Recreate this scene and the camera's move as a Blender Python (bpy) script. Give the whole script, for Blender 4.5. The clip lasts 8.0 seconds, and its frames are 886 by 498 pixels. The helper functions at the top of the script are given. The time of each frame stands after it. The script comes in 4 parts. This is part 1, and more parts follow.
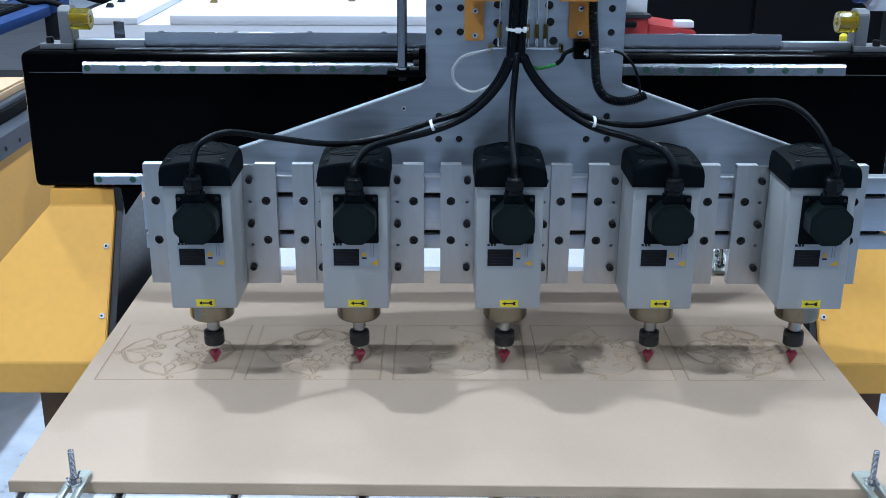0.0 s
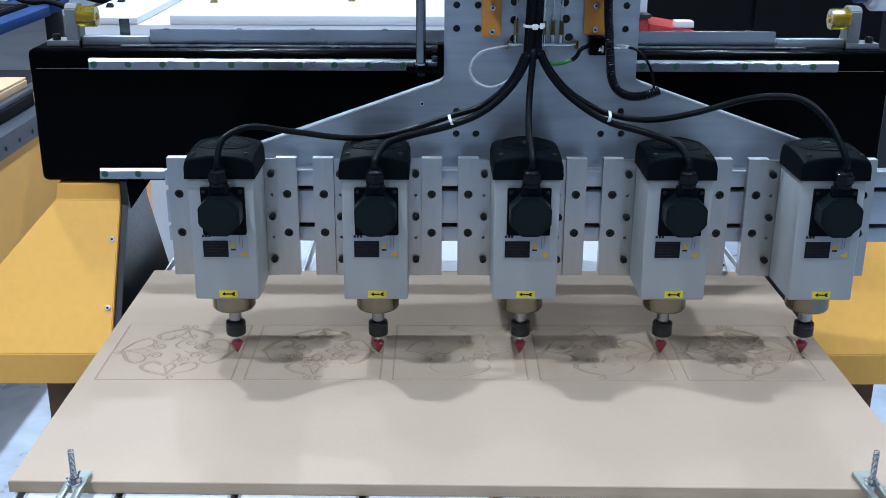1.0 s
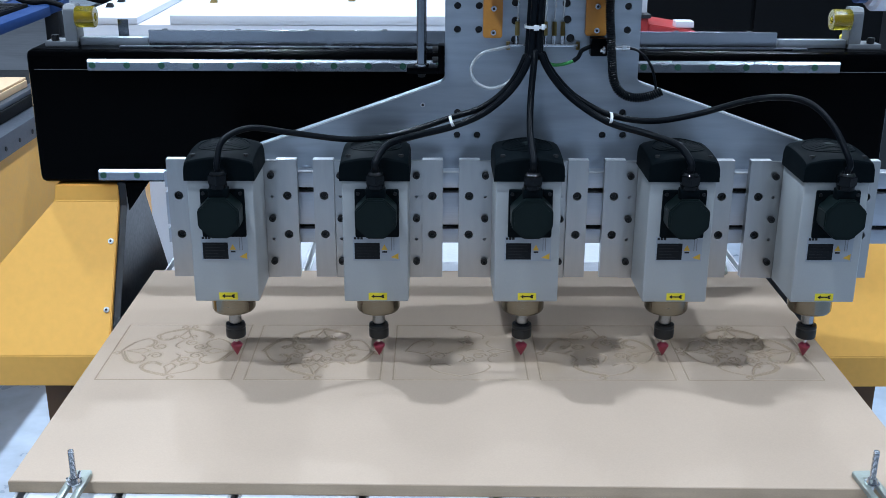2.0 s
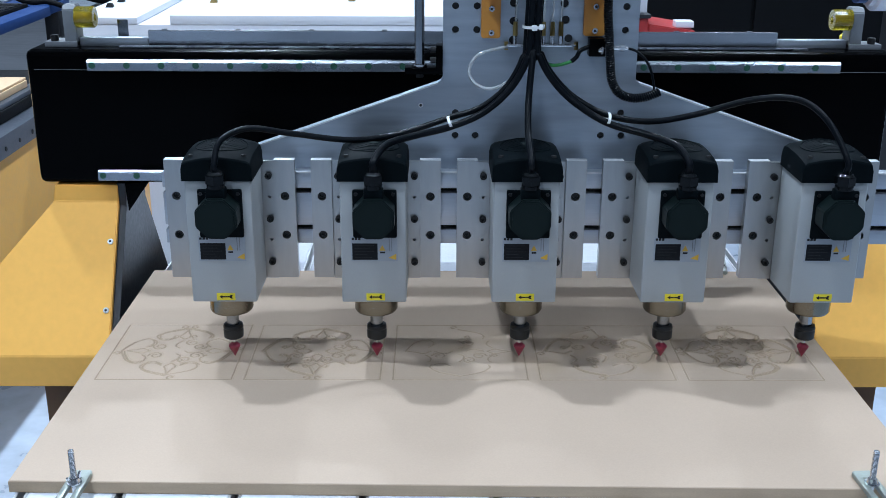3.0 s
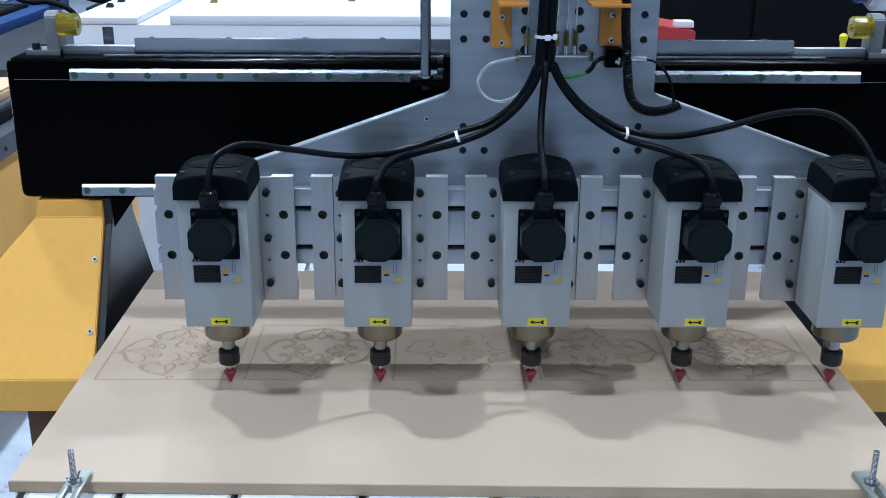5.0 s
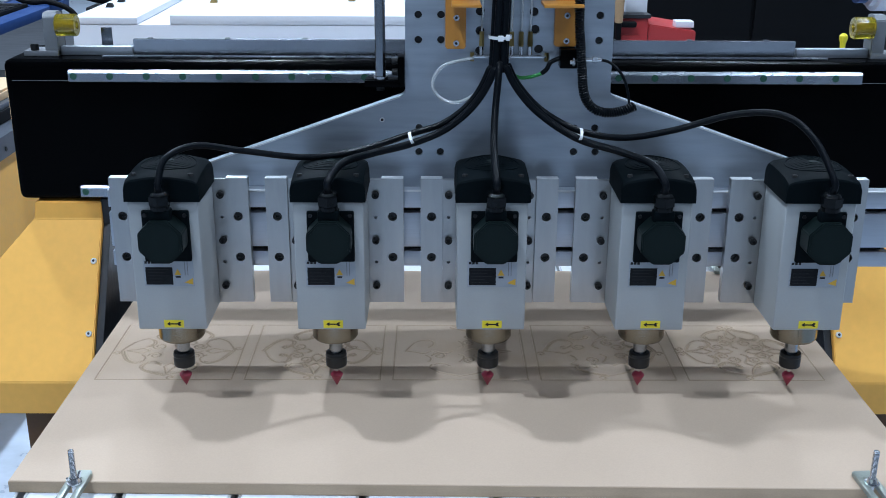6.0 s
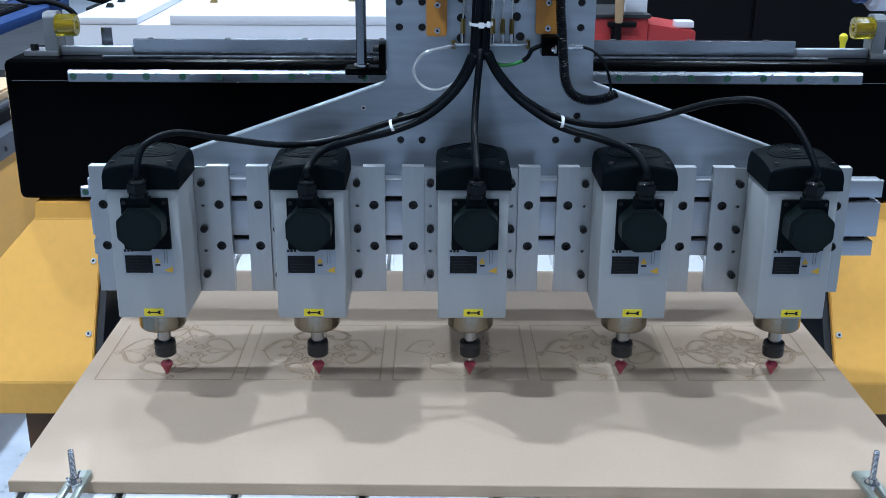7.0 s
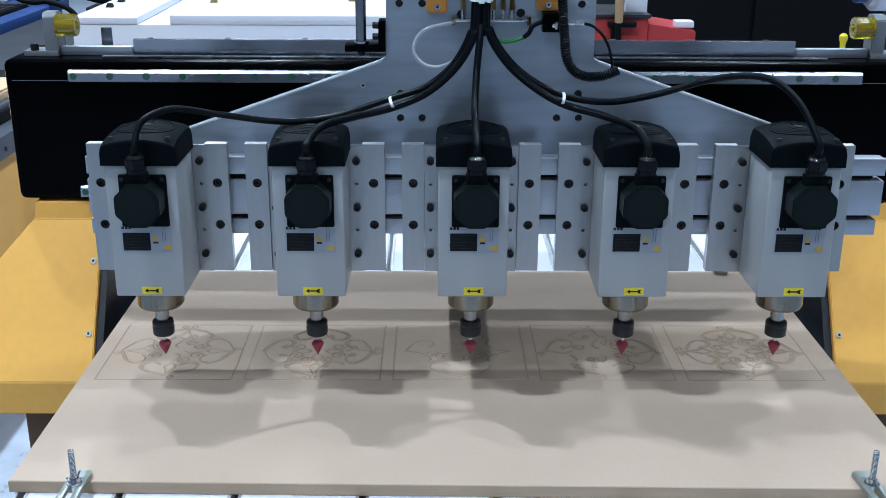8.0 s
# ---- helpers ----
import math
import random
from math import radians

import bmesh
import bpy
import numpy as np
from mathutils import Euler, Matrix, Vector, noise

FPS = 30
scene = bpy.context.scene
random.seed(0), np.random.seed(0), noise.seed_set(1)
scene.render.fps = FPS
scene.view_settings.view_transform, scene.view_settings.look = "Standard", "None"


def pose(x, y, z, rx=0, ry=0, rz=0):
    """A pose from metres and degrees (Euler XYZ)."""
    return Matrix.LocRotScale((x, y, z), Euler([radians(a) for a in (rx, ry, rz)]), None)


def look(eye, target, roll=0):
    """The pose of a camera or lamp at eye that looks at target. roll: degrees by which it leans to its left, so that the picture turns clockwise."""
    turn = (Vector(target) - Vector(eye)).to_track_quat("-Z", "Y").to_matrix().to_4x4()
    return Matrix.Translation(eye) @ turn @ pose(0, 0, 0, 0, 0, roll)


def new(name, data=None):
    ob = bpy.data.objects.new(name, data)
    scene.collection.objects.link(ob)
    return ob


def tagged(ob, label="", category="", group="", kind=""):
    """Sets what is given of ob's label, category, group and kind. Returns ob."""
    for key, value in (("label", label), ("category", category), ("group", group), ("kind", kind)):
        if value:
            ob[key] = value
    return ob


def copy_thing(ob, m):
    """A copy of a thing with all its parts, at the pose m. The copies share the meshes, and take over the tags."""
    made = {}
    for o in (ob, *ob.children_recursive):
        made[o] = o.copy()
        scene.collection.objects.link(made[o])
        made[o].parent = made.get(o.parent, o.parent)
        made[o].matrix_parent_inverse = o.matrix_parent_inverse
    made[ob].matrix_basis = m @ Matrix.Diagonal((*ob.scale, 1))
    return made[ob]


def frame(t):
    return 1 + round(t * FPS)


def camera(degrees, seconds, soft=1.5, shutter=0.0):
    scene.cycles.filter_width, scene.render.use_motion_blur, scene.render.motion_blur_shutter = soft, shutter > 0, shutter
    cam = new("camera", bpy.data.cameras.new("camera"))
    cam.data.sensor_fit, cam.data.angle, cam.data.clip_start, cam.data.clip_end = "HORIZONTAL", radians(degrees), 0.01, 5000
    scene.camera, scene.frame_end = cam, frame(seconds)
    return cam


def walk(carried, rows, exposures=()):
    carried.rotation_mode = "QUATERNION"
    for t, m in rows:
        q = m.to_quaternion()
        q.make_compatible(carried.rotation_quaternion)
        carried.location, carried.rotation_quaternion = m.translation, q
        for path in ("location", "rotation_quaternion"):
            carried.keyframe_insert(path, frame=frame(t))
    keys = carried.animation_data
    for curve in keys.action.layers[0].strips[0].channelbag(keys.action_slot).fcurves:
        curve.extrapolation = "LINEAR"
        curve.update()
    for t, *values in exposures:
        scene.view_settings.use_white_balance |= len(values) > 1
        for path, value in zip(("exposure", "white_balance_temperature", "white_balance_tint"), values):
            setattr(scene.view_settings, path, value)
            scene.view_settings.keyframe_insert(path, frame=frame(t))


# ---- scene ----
cam = camera(44.47, 8.0, soft=0.4, shutter=0.3)
EYE = (-0.0440, 0.0, 0.7831)
SIGHT = look(EYE, (EYE[0] + 0.016008, EYE[1] + 1.885459, EYE[2] - 0.666925), 0.2946)
walk(cam, [(0.0, SIGHT), (8.0, SIGHT)], exposures=[(0.0, 0.0, 6020, 10), (8.0, 0.0, 6020, 10)])

FLOOR = -0.85        # workshop floor; z = 0 is the top of the wooden panel
CEIL = 7.3

# ---------------------------------------------------------------- world and lamps
world = bpy.data.worlds.new("World")
scene.world = world
world.use_nodes = True
wn = world.node_tree.nodes
sky = wn.new("ShaderNodeTexSky")
sky.sky_type = 'NISHITA'
sky.sun_disc = False
sky.sun_elevation = radians(35)
wn["Background"].inputs[1].default_value = 0.08
world.node_tree.links.new(sky.outputs[0], wn["Background"].inputs[0])

ROWS = [(-6.7, 180), (-3.4, 100), (0.0, 300), (3.3, 270), (6.6, 170), (9.9, 560)]   # the hall's high-bay lamps: y, watts
LAMPS = [(x, y, w * k) for x, k in ((-8.1, 0.26), (-2.2, 1.0), (3.4, 0.62)) for y, w in ROWS]


def lamp(x, y, watts):
    data = bpy.data.lights.new("ceiling_lamp", 'AREA')
    data.shape, data.size = 'DISK', 0.16
    data.energy, data.color = watts, (0.75, 0.872, 1.0)
    ob = new("ceiling_lamp", data)
    ob.matrix_basis = look((x, y, CEIL - 0.19), (x, y, 0))


for row in LAMPS:
    lamp(*row)


# ---------------------------------------------------------------- materials
def mat(name, base, rough=0.5, metal=0.0, vary=0.10, scale=8.0, stretch=(1, 1, 1), fine=120.0,
        bump=0.05, dist=0.001, rvary=0.08, spec=0.5, coat=0.0, island=0.0):
    m = bpy.data.materials.new(name)
    m.use_nodes = True
    nt = m.node_tree
    b = nt.nodes["Principled BSDF"]
    co = nt.nodes.new("ShaderNodeTexCoord")
    mp = nt.nodes.new("ShaderNodeMapping")
    mp.inputs["Scale"].default_value = stretch
    nt.links.new(co.outputs["Object"], mp.inputs["Vector"])
    n1 = nt.nodes.new("ShaderNodeTexNoise")
    n1.inputs["Scale"].default_value, n1.inputs["Detail"].default_value = scale, 4
    n2 = nt.nodes.new("ShaderNodeTexNoise")
    n2.inputs["Scale"].default_value, n2.inputs["Detail"].default_value = fine, 3
    for n in (n1, n2):
        nt.links.new(mp.outputs[0], n.inputs["Vector"])
    ad = nt.nodes.new("ShaderNodeMath")
    ad.operation = 'ADD'
    nt.links.new(n1.outputs[0], ad.inputs[0])
    nt.links.new(n2.outputs[0], ad.inputs[1])
    mr = nt.nodes.new("ShaderNodeMapRange")
    mr.inputs[1].default_value, mr.inputs[2].default_value = 0.65, 1.35
    mr.inputs[3].default_value, mr.inputs[4].default_value = 1 - vary, 1 + vary
    nt.links.new(ad.outputs[0], mr.inputs[0])
    mx = nt.nodes.new("ShaderNodeMix")
    mx.data_type, mx.blend_type = 'RGBA', 'MULTIPLY'
    mx.inputs[0].default_value = 1.0
    mx.inputs[6].default_value = (*base, 1)
    nt.links.new(mr.outputs[0], mx.inputs[7])
    nt.links.new(mx.outputs[2], b.inputs["Base Color"])
    rr = nt.nodes.new("ShaderNodeMapRange")
    rr.inputs[1].default_value, rr.inputs[2].default_value = 0.65, 1.35
    rr.inputs[3].default_value, rr.inputs[4].default_value = max(0.02, rough - rvary), min(1, rough + rvary)
    nt.links.new(ad.outputs[0], rr.inputs[0])
    nt.links.new(rr.outputs[0], b.inputs["Roughness"])
    b.inputs["Metallic"].default_value = metal
    b.inputs["Specular IOR Level"].default_value = spec
    b.inputs["Coat Weight"].default_value = coat
    b.inputs["Coat Roughness"].default_value = 0.15
    if bump:
        bp = nt.nodes.new("ShaderNodeBump")
        bp.inputs["Strength"].default_value, bp.inputs["Distance"].default_value = bump, dist
        nt.links.new(n2.outputs[0], bp.inputs["Height"])
        nt.links.new(bp.outputs[0], b.inputs["Normal"])
    return m


def glow(name, color, strength):
    m = bpy.data.materials.new(name)
    m.use_nodes = True
    b = m.node_tree.nodes["Principled BSDF"]
    b.inputs["Base Color"].default_value = (0.8, 0.8, 0.8, 1)
    b.inputs["Emission Color"].default_value = (*color, 1)
    b.inputs["Emission Strength"].default_value = strength
    return m


def clear(name, color, rough, trans):
    m = mat(name, color, rough, vary=0.05, bump=0)
    b = m.node_tree.nodes["Principled BSDF"]
    b.inputs["Transmission Weight"].default_value = trans
    b.inputs["IOR"].default_value = 1.48
    return m


ALU = mat("brushed_aluminium", (0.385, 0.385, 0.38), 0.33, 0.96, 0.06, 5, (3, 1, 0.5), 40, 0.0, 0.0003, 0.05)
ALU_H = mat("milled_aluminium_plate", (0.355, 0.395, 0.445), 0.47, 0.92, 0.20, 5, (0.35, 1, 2.6), 24, 0.0, 0.0003, 0.05)
ANOD = mat("anodised_profile", (0.42, 0.45, 0.50), 0.40, 0.8, 0.06, 6, (0.3, 1, 5), 90, 0.03, 0.0003, 0.06)
SHEET = mat("rolled_bright_steel", (0.50, 0.53, 0.58), 0.24, 1.0, 0.18, 2, (0.8, 1, 3), 12, 0.0, 0.001, 0.06)
STEEL = mat("bright_steel", (0.62, 0.63, 0.65), 0.22, 1.0, 0.08, 6, (1, 1, 1), 120, 0.03, 0.0003, 0.08)
RAILM = mat("ground_rail_steel", (0.31, 0.335, 0.37), 0.24, 1.0, 0.08, 2, (0.3, 1, 1), 40, 0.0, 0.0003, 0.08)
ZINC = mat("zinc_plated_steel", (0.31, 0.335, 0.30), 0.46, 0.7, 0.18, 30, (1, 1, 1), 300, 0.08, 0.0005, 0.12)
NOSE = mat("turned_nose_steel", (0.20, 0.185, 0.150), 0.20, 1.0, 0.03, 20, (1, 1, 6), 150, 0.0, 0.0003, 0.08)
GREY = mat("light_grey_enamel", (0.345, 0.365, 0.375), 0.42, 0.0, 0.03, 12, (1, 1, 1), 500, 0.06, 0.0003, 0.06)
BLKPL = mat("black_moulded_plastic", (0.0026, 0.0048, 0.0062), 0.52, 0.0, 0.15, 30, (1, 1, 1), 900, 0.02, 0.0003, 0.05, spec=0.03)
PLUGM = mat("dark_plug_plastic", (0.0060, 0.0110, 0.0110), 0.36, 0.0, 0.15, 30, (1, 1, 1), 700, 0.02, 0.0003, 0.05, spec=0.09)
BLKPT = mat("black_gloss_paint", (0.0010, 0.0011, 0.0014), 0.18, 0.0, 0.2, 6, (1, 1, 1), 200, 0.0, 0.0003, 0.05, spec=0.03)
BLKOX = mat("black_oxide_screw", (0.012, 0.012, 0.013), 0.4, 0.3, 0.15, 60, (1, 1, 1), 300, 0.05, 0.0003)
# near-black that paints the shade inside slots, recesses and bores; dark screws too
DARKIN = mat("shade_and_screw_black", (0.01, 0.01, 0.011), 0.7, 0.0, 0.1, 20, bump=0)
RUBBER = mat("black_cable_sheath", (0.0033, 0.0047, 0.0068), 0.33, 0.0, 0.10, 20, (1, 1, 1), 200, 0.0, 0.0003, 0.03, spec=0.10)
YEL = mat("yellow_enamel", (0.90, 0.465, 0.095), 0.46, 0.0, 0.05, 4, (1, 1, 1), 60, 0.02, 0.0004, 0.08, spec=0.28)
# darkened copy of the yellow enamel, with shade put into the colour
YELSHADE = mat("shaded_yellow_enamel", (0.15, 0.075, 0.028), 0.55, 0.0, 0.12, 8, (1, 1, 1), 350, 0.08, 0.0004)
ORANGE = mat("orange_enamel", (0.52, 0.22, 0.03), 0.45, 0.0, 0.06, 8, (1, 1, 1), 300, 0.06, 0.0003)
GREEN = mat("green_plug", (0.018, 0.075, 0.05), 0.5, 0.0, 0.08, 40, bump=0)
PU = clear("amber_polyurethane", (0.78, 0.62, 0.04), 0.12, 0.85)
CLEAR = clear("clear_hose", (0.85, 0.87, 0.88), 0.12, 0.6)
BRASS = mat("brass_fitting", (0.36, 0.26, 0.10), 0.34, 1.0, 0.10, 40, bump=0)
NYLON = mat("white_nylon_tie", (0.78, 0.80, 0.82), 0.45, 0.0, 0.04, 40, bump=0)
GRNW = mat("green_wire", (0.03, 0.26, 0.05), 0.4, 0.0, 0.08, 40, bump=0)
REDB = mat("pink_red_bit", (0.33, 0.035, 0.065), 0.38, 0.0, 0.12, 60, bump=0.05)
NUT = mat("black_collet_nut", (0.018, 0.019, 0.02), 0.36, 0.2, 0.12, 60, bump=0.05)
LBLK = mat("black_rating_label", (0.008, 0.009, 0.011), 0.35, 0.0, 0.25, 60, bump=0, spec=0.12)
GLOSS = mat("glossy_black_nylon", (0.003, 0.004, 0.005), 0.09, 0.0, 0.1, 40, bump=0, spec=0.14)
LACQ = mat("shiny_black_nylon", (0.004, 0.005, 0.006), 0.10, 0.0, 0.1, 40, bump=0, spec=0.8)
BUTTON = mat("button_head_steel", (0.62, 0.63, 0.64), 0.45, 0.6, 0.08, 40, bump=0)
LANE = mat("dark_streaky_floor", (0.075, 0.08, 0.09), 0.4, 0.0, 0.3, 1.5, (0.4, 1, 1), 12, 0.04, 0.002)
LSIL = mat("silver_label", (0.30, 0.33, 0.37), 0.35, 0.2, 0.05, 60, bump=0)
LYEL = mat("yellow_sticker", (0.72, 0.60, 0.02), 0.45, 0.0, 0.05, 60, bump=0)
LINK = mat("label_ink", (0.016, 0.016, 0.018), 0.5, 0.0, 0.05, 60, bump=0, spec=0.15)
LAMB = mat("amber_warning_label", (0.60, 0.36, 0.03), 0.45, 0.0, 0.05, 60, bump=0)
WHITEP = mat("white_enamel", (0.70, 0.715, 0.77), 0.45, 0.0, 0.03, 3, (1, 1, 1), 200, 0.05, 0.0004)
PVC = mat("white_pvc_strip", (0.72, 0.74, 0.80), 0.42, 0.0, 0.07, 7, (1, 1, 1), 150, 0.05, 0.0004)
EDGE = mat("panel_cut_edge", (0.40, 0.295, 0.195), 0.8, 0.0, 0.12, 12, (1, 1, 6), 300, 0.20, 0.0006)
GROOVE = mat("cut_groove_fibre", (0.355, 0.262, 0.178), 0.9, 0.0, 0.22, 40, (1, 1, 1), 400, 0.3, 0.0006)
CONC = mat("sealed_concrete_floor", (0.36, 0.41, 0.48), 0.34, 0.0, 0.22, 1.3, (1, 1, 1), 14, 0.06, 0.002, 0.12)
WALLM = mat("hall_wall_sheet", (0.15, 0.16, 0.175), 0.7, 0.0, 0.06, 1.0, (1, 1, 1), 12, 0.04, 0.002)
CEILM = mat("hall_ceiling_sheet", (0.20, 0.21, 0.225), 0.8, 0.0, 0.06, 1.0, (1, 1, 1), 12, 0.04, 0.002)
PLY = mat("pale_plywood", (0.62, 0.42, 0.24), 0.6, 0.0, 0.12, 3, (8, 1, 1), 40, 0.06, 0.0006)
DRAIL = mat("grey_painted_rail", (0.055, 0.065, 0.085), 0.4, 0.3, 0.15, 6, (1, 1, 1), 120, 0.05, 0.0005)
BLUE = mat("blue_enamel", (0.016, 0.052, 0.18), 0.45, 0.0, 0.08, 5, bump=0.03)
RED = mat("red_enamel", (0.42, 0.035, 0.035), 0.42, 0.0, 0.07, 5, bump=0.03)
CARD = mat("brown_cardboard", (0.40, 0.26, 0.14), 0.85, 0.0, 0.10, 6, bump=0.1)
DARKM = mat("dark_machine_paint", (0.012, 0.013, 0.016), 0.45, 0.0, 0.2, 4, bump=0.03)
PALE = mat("pale_grey_enamel", (0.42, 0.45, 0.50), 0.45, 0.0, 0.05, 4, bump=0.03)
MATTE = mat("matt_black_paint", (0.003, 0.0035, 0.0045), 0.65, 0.0, 0.25, 5, bump=0.03, spec=0.12)
MIDG = mat("mid_grey_enamel", (0.16, 0.17, 0.185), 0.45, 0.0, 0.08, 6, bump=0.05)
LITE = glow("lit_diffuser", (0.95, 0.98, 1.0), 6.0)


def board_material():
    """Raw fibreboard: mottled beige, with tan dust lying round the cut row."""
    m = mat("raw_fibreboard", (0.468, 0.355, 0.264), 0.72, 0.0, 0.05, 5, (1, 1, 1), 420, 0.12, 0.0004, 0.06, spec=0.3)
    nt = m.node_tree
    b = nt.nodes["Principled BSDF"]
    old = b.inputs["Base Color"].links[0].from_socket
    co = nt.nodes.new("ShaderNodeTexCoord")
    sx = nt.nodes.new("ShaderNodeSeparateXYZ")
    nt.links.new(co.outputs["Object"], sx.inputs[0])

    def node(op, a, c=None):
        n = nt.nodes.new("ShaderNodeMath")
        n.operation = op
        for i, v in enumerate((a, c)):
            if v is None:
                continue
            if isinstance(v, (int, float)):
                n.inputs[i].default_value = v
            else:
                nt.links.new(v, n.inputs[i])
        return n.outputs[0]
    # a band of dust about the row of cut squares, torn by noise
    dy = node('ABSOLUTE', node('SUBTRACT', sx.outputs[1], 0.425))
    band = nt.nodes.new("ShaderNodeMapRange")
    band.inputs[1].default_value, band.inputs[2].default_value = 0.13, 0.05
    nt.links.new(dy, band.inputs[0])
    nz = nt.nodes.new("ShaderNodeTexNoise")
    nz.inputs["Scale"].default_value, nz.inputs["Detail"].default_value = 11, 6
    nt.links.new(co.outputs["Object"], nz.inputs["Vector"])
    cut = nt.nodes.new("ShaderNodeMapRange")
    cut.inputs[1].default_value, cut.inputs[2].default_value = 0.44, 0.62
    nt.links.new(nz.outputs[0], cut.inputs[0])
    side = nt.nodes.new("ShaderNodeMapRange")
    side.inputs[1].default_value, side.inputs[2].default_value = -0.35, 0.05
    side.inputs[3].default_value, side.inputs[4].default_value = 0.5, 1.0
    nt.links.new(sx.outputs[0], side.inputs[0])
    f = node('MULTIPLY', node('MULTIPLY', node('MULTIPLY', band.outputs[0], cut.outputs[0]), side.outputs[0]), 0.38)
    mx = nt.nodes.new("ShaderNodeMix")
    mx.data_type = 'RGBA'
    mx.inputs[7].default_value = (0.39, 0.275, 0.165, 1)
    nt.links.new(old, mx.inputs[6])
    nt.links.new(f, mx.inputs[0])
    nt.links.new(mx.outputs[2], b.inputs["Base Color"])
    return m


MDF = board_material()

# ---------------------------------------------------------------- mesh helpers
BASE = {}
HEAD, GANTRY, CARRIAGE = [], [], []


def thing(name, at, label="", category="", group="", kind="", on=None):
    ob = new(name)
    ob.empty_display_size = 0.02
    ob.location = at
    BASE[ob] = Vector(at)
    if on is not None:
        on.append(ob)
    return tagged(ob, label, category, group, kind)


def part(name, bm, material, parent, label="", smooth=True, kind=""):
    """Links bm, drawn in world coordinates, as one mesh under a thing or part."""
    bm.transform(Matrix.Translation(-BASE[parent]))
    bmesh.ops.recalc_face_normals(bm, faces=bm.faces)
    me = bpy.data.meshes.new(name)
    bm.to_mesh(me)
    bm.free()
    me.materials.append(material)
    if smooth:
        me.shade_smooth()
        me.set_sharp_from_angle(angle=radians(24))
    ob = new(name, me)
    ob.parent = parent
    BASE[ob] = BASE[parent]
    return tagged(ob, label, kind=kind)


def again(ob, delta, parent=None):
    """A further piece on the same mesh, shifted."""
    o = ob.copy()
    scene.collection.objects.link(o)
    o.location = ob.location + Vector(delta)
    return o


def box(x0, x1, y0, y1, z0, z1, bev=0.0, bm=None, seg=2):
    own = bmesh.new()
    bmesh.ops.create_cube(own, size=1.0, matrix=Matrix.Translation(((x0 + x1) / 2, (y0 + y1) / 2, (z0 + z1) / 2))
                          @ Matrix.Diagonal((x1 - x0, y1 - y0, z1 - z0, 1)))
    if bev:
        bmesh.ops.bevel(own, geom=own.edges[:], offset=bev, segments=seg, affect='EDGES', profile=0.6)
    return merge(bm, own)


def merge(bm, own):
    if bm is None:
        return own
    me = bpy.data.meshes.new("tmp")
    own.to_mesh(me)
    own.free()
    bm.from_mesh(me)
    bpy.data.meshes.remove(me)
    return bm


def cyl(p0, p1, r0, r1=None, seg=24, bev=0.0, bm=None):
    own = bmesh.new()
    r1 = r0 if r1 is None else r1
    p0, p1 = Vector(p0), Vector(p1)
    d = p1 - p0
    m = Matrix.Translation((p0 + p1) / 2) @ d.to_track_quat('Z', 'Y').to_matrix().to_4x4()
    bmesh.ops.create_cone(own, cap_ends=True, segments=seg, radius1=r0, radius2=r1, depth=d.length, matrix=m)
    if bev:
        rim = [e for e in own.edges if any(len(f.verts) > 4 for f in e.link_faces)]
        bmesh.ops.bevel(own, geom=rim, offset=bev, segments=2, affect='EDGES')
    return merge(bm, own)


def lathe(profile, at, axis='Z', seg=32, bm=None):
    """A turned body: profile rows (radius, height)."""
    own = bmesh.new()
    rings = []
    for r, h in profile:
        ring = []
        for i in range(seg):
            a = 2 * math.pi * i / seg
            c, s = r * math.cos(a), r * math.sin(a)
            ring.append(own.verts.new((at[0] + c, at[1] + s, at[2] + h) if axis == 'Z' else (at[0] + h, at[1] + c, at[2] + s)))
        rings.append(ring)
    for a, b in zip(rings, rings[1:]):
        for i in range(seg):
            own.faces.new((a[i], a[(i + 1) % seg], b[(i + 1) % seg], b[i]))
    own.faces.new(rings[0])
    own.faces.new(rings[-1])
    return merge(bm, own)


def prism(outline, axis, a, b, bev=0.0, bm=None):
    """An outline in the plane across axis, drawn out from a to b."""
    own = bmesh.new()

    def put(u, v, w):
        return {'x': (w, u, v), 'y': (u, w, v), 'z': (u, v, w)}[axis]
    lo = [own.verts.new(put(u, v, a)) for u, v in outline]
    hi = [own.verts.new(put(u, v, b)) for u, v in outline]
    n = len(outline)
    own.faces.new(lo)
    own.faces.new(hi[::-1])
    for i in range(n):
        own.faces.new((lo[i], hi[i], hi[(i + 1) % n], lo[(i + 1) % n]))
    if bev:
        bmesh.ops.bevel(own, geom=own.edges[:], offset=bev, segments=2, affect='EDGES')
    return merge(bm, own)


def pierced(outline, holes, y0, y1, seg=20):
    """An upright plate between y0 and y1 with round holes (x, z, radius)."""
    own = bmesh.new()
    edges = []

    def loop(pts):
        vs = [own.verts.new((x, y0, z)) for x, z in pts]
        for i in range(len(vs)):
            edges.append(own.edges.new((vs[i], vs[(i + 1) % len(vs)])))
    loop(outline)
    for x, z, r in holes:
        loop([(x + r * math.cos(2 * math.pi * i / seg), z + r * math.sin(2 * math.pi * i / seg)) for i in range(seg)])
    bmesh.ops.triangle_fill(own, use_beauty=True, use_dissolve=False, edges=edges)
    ext = bmesh.ops.extrude_face_region(own, geom=own.faces[:])
    bmesh.ops.translate(own, vec=(0, y1 - y0, 0), verts=[v for v in ext["geom"] if isinstance(v, bmesh.types.BMVert)])
    return own


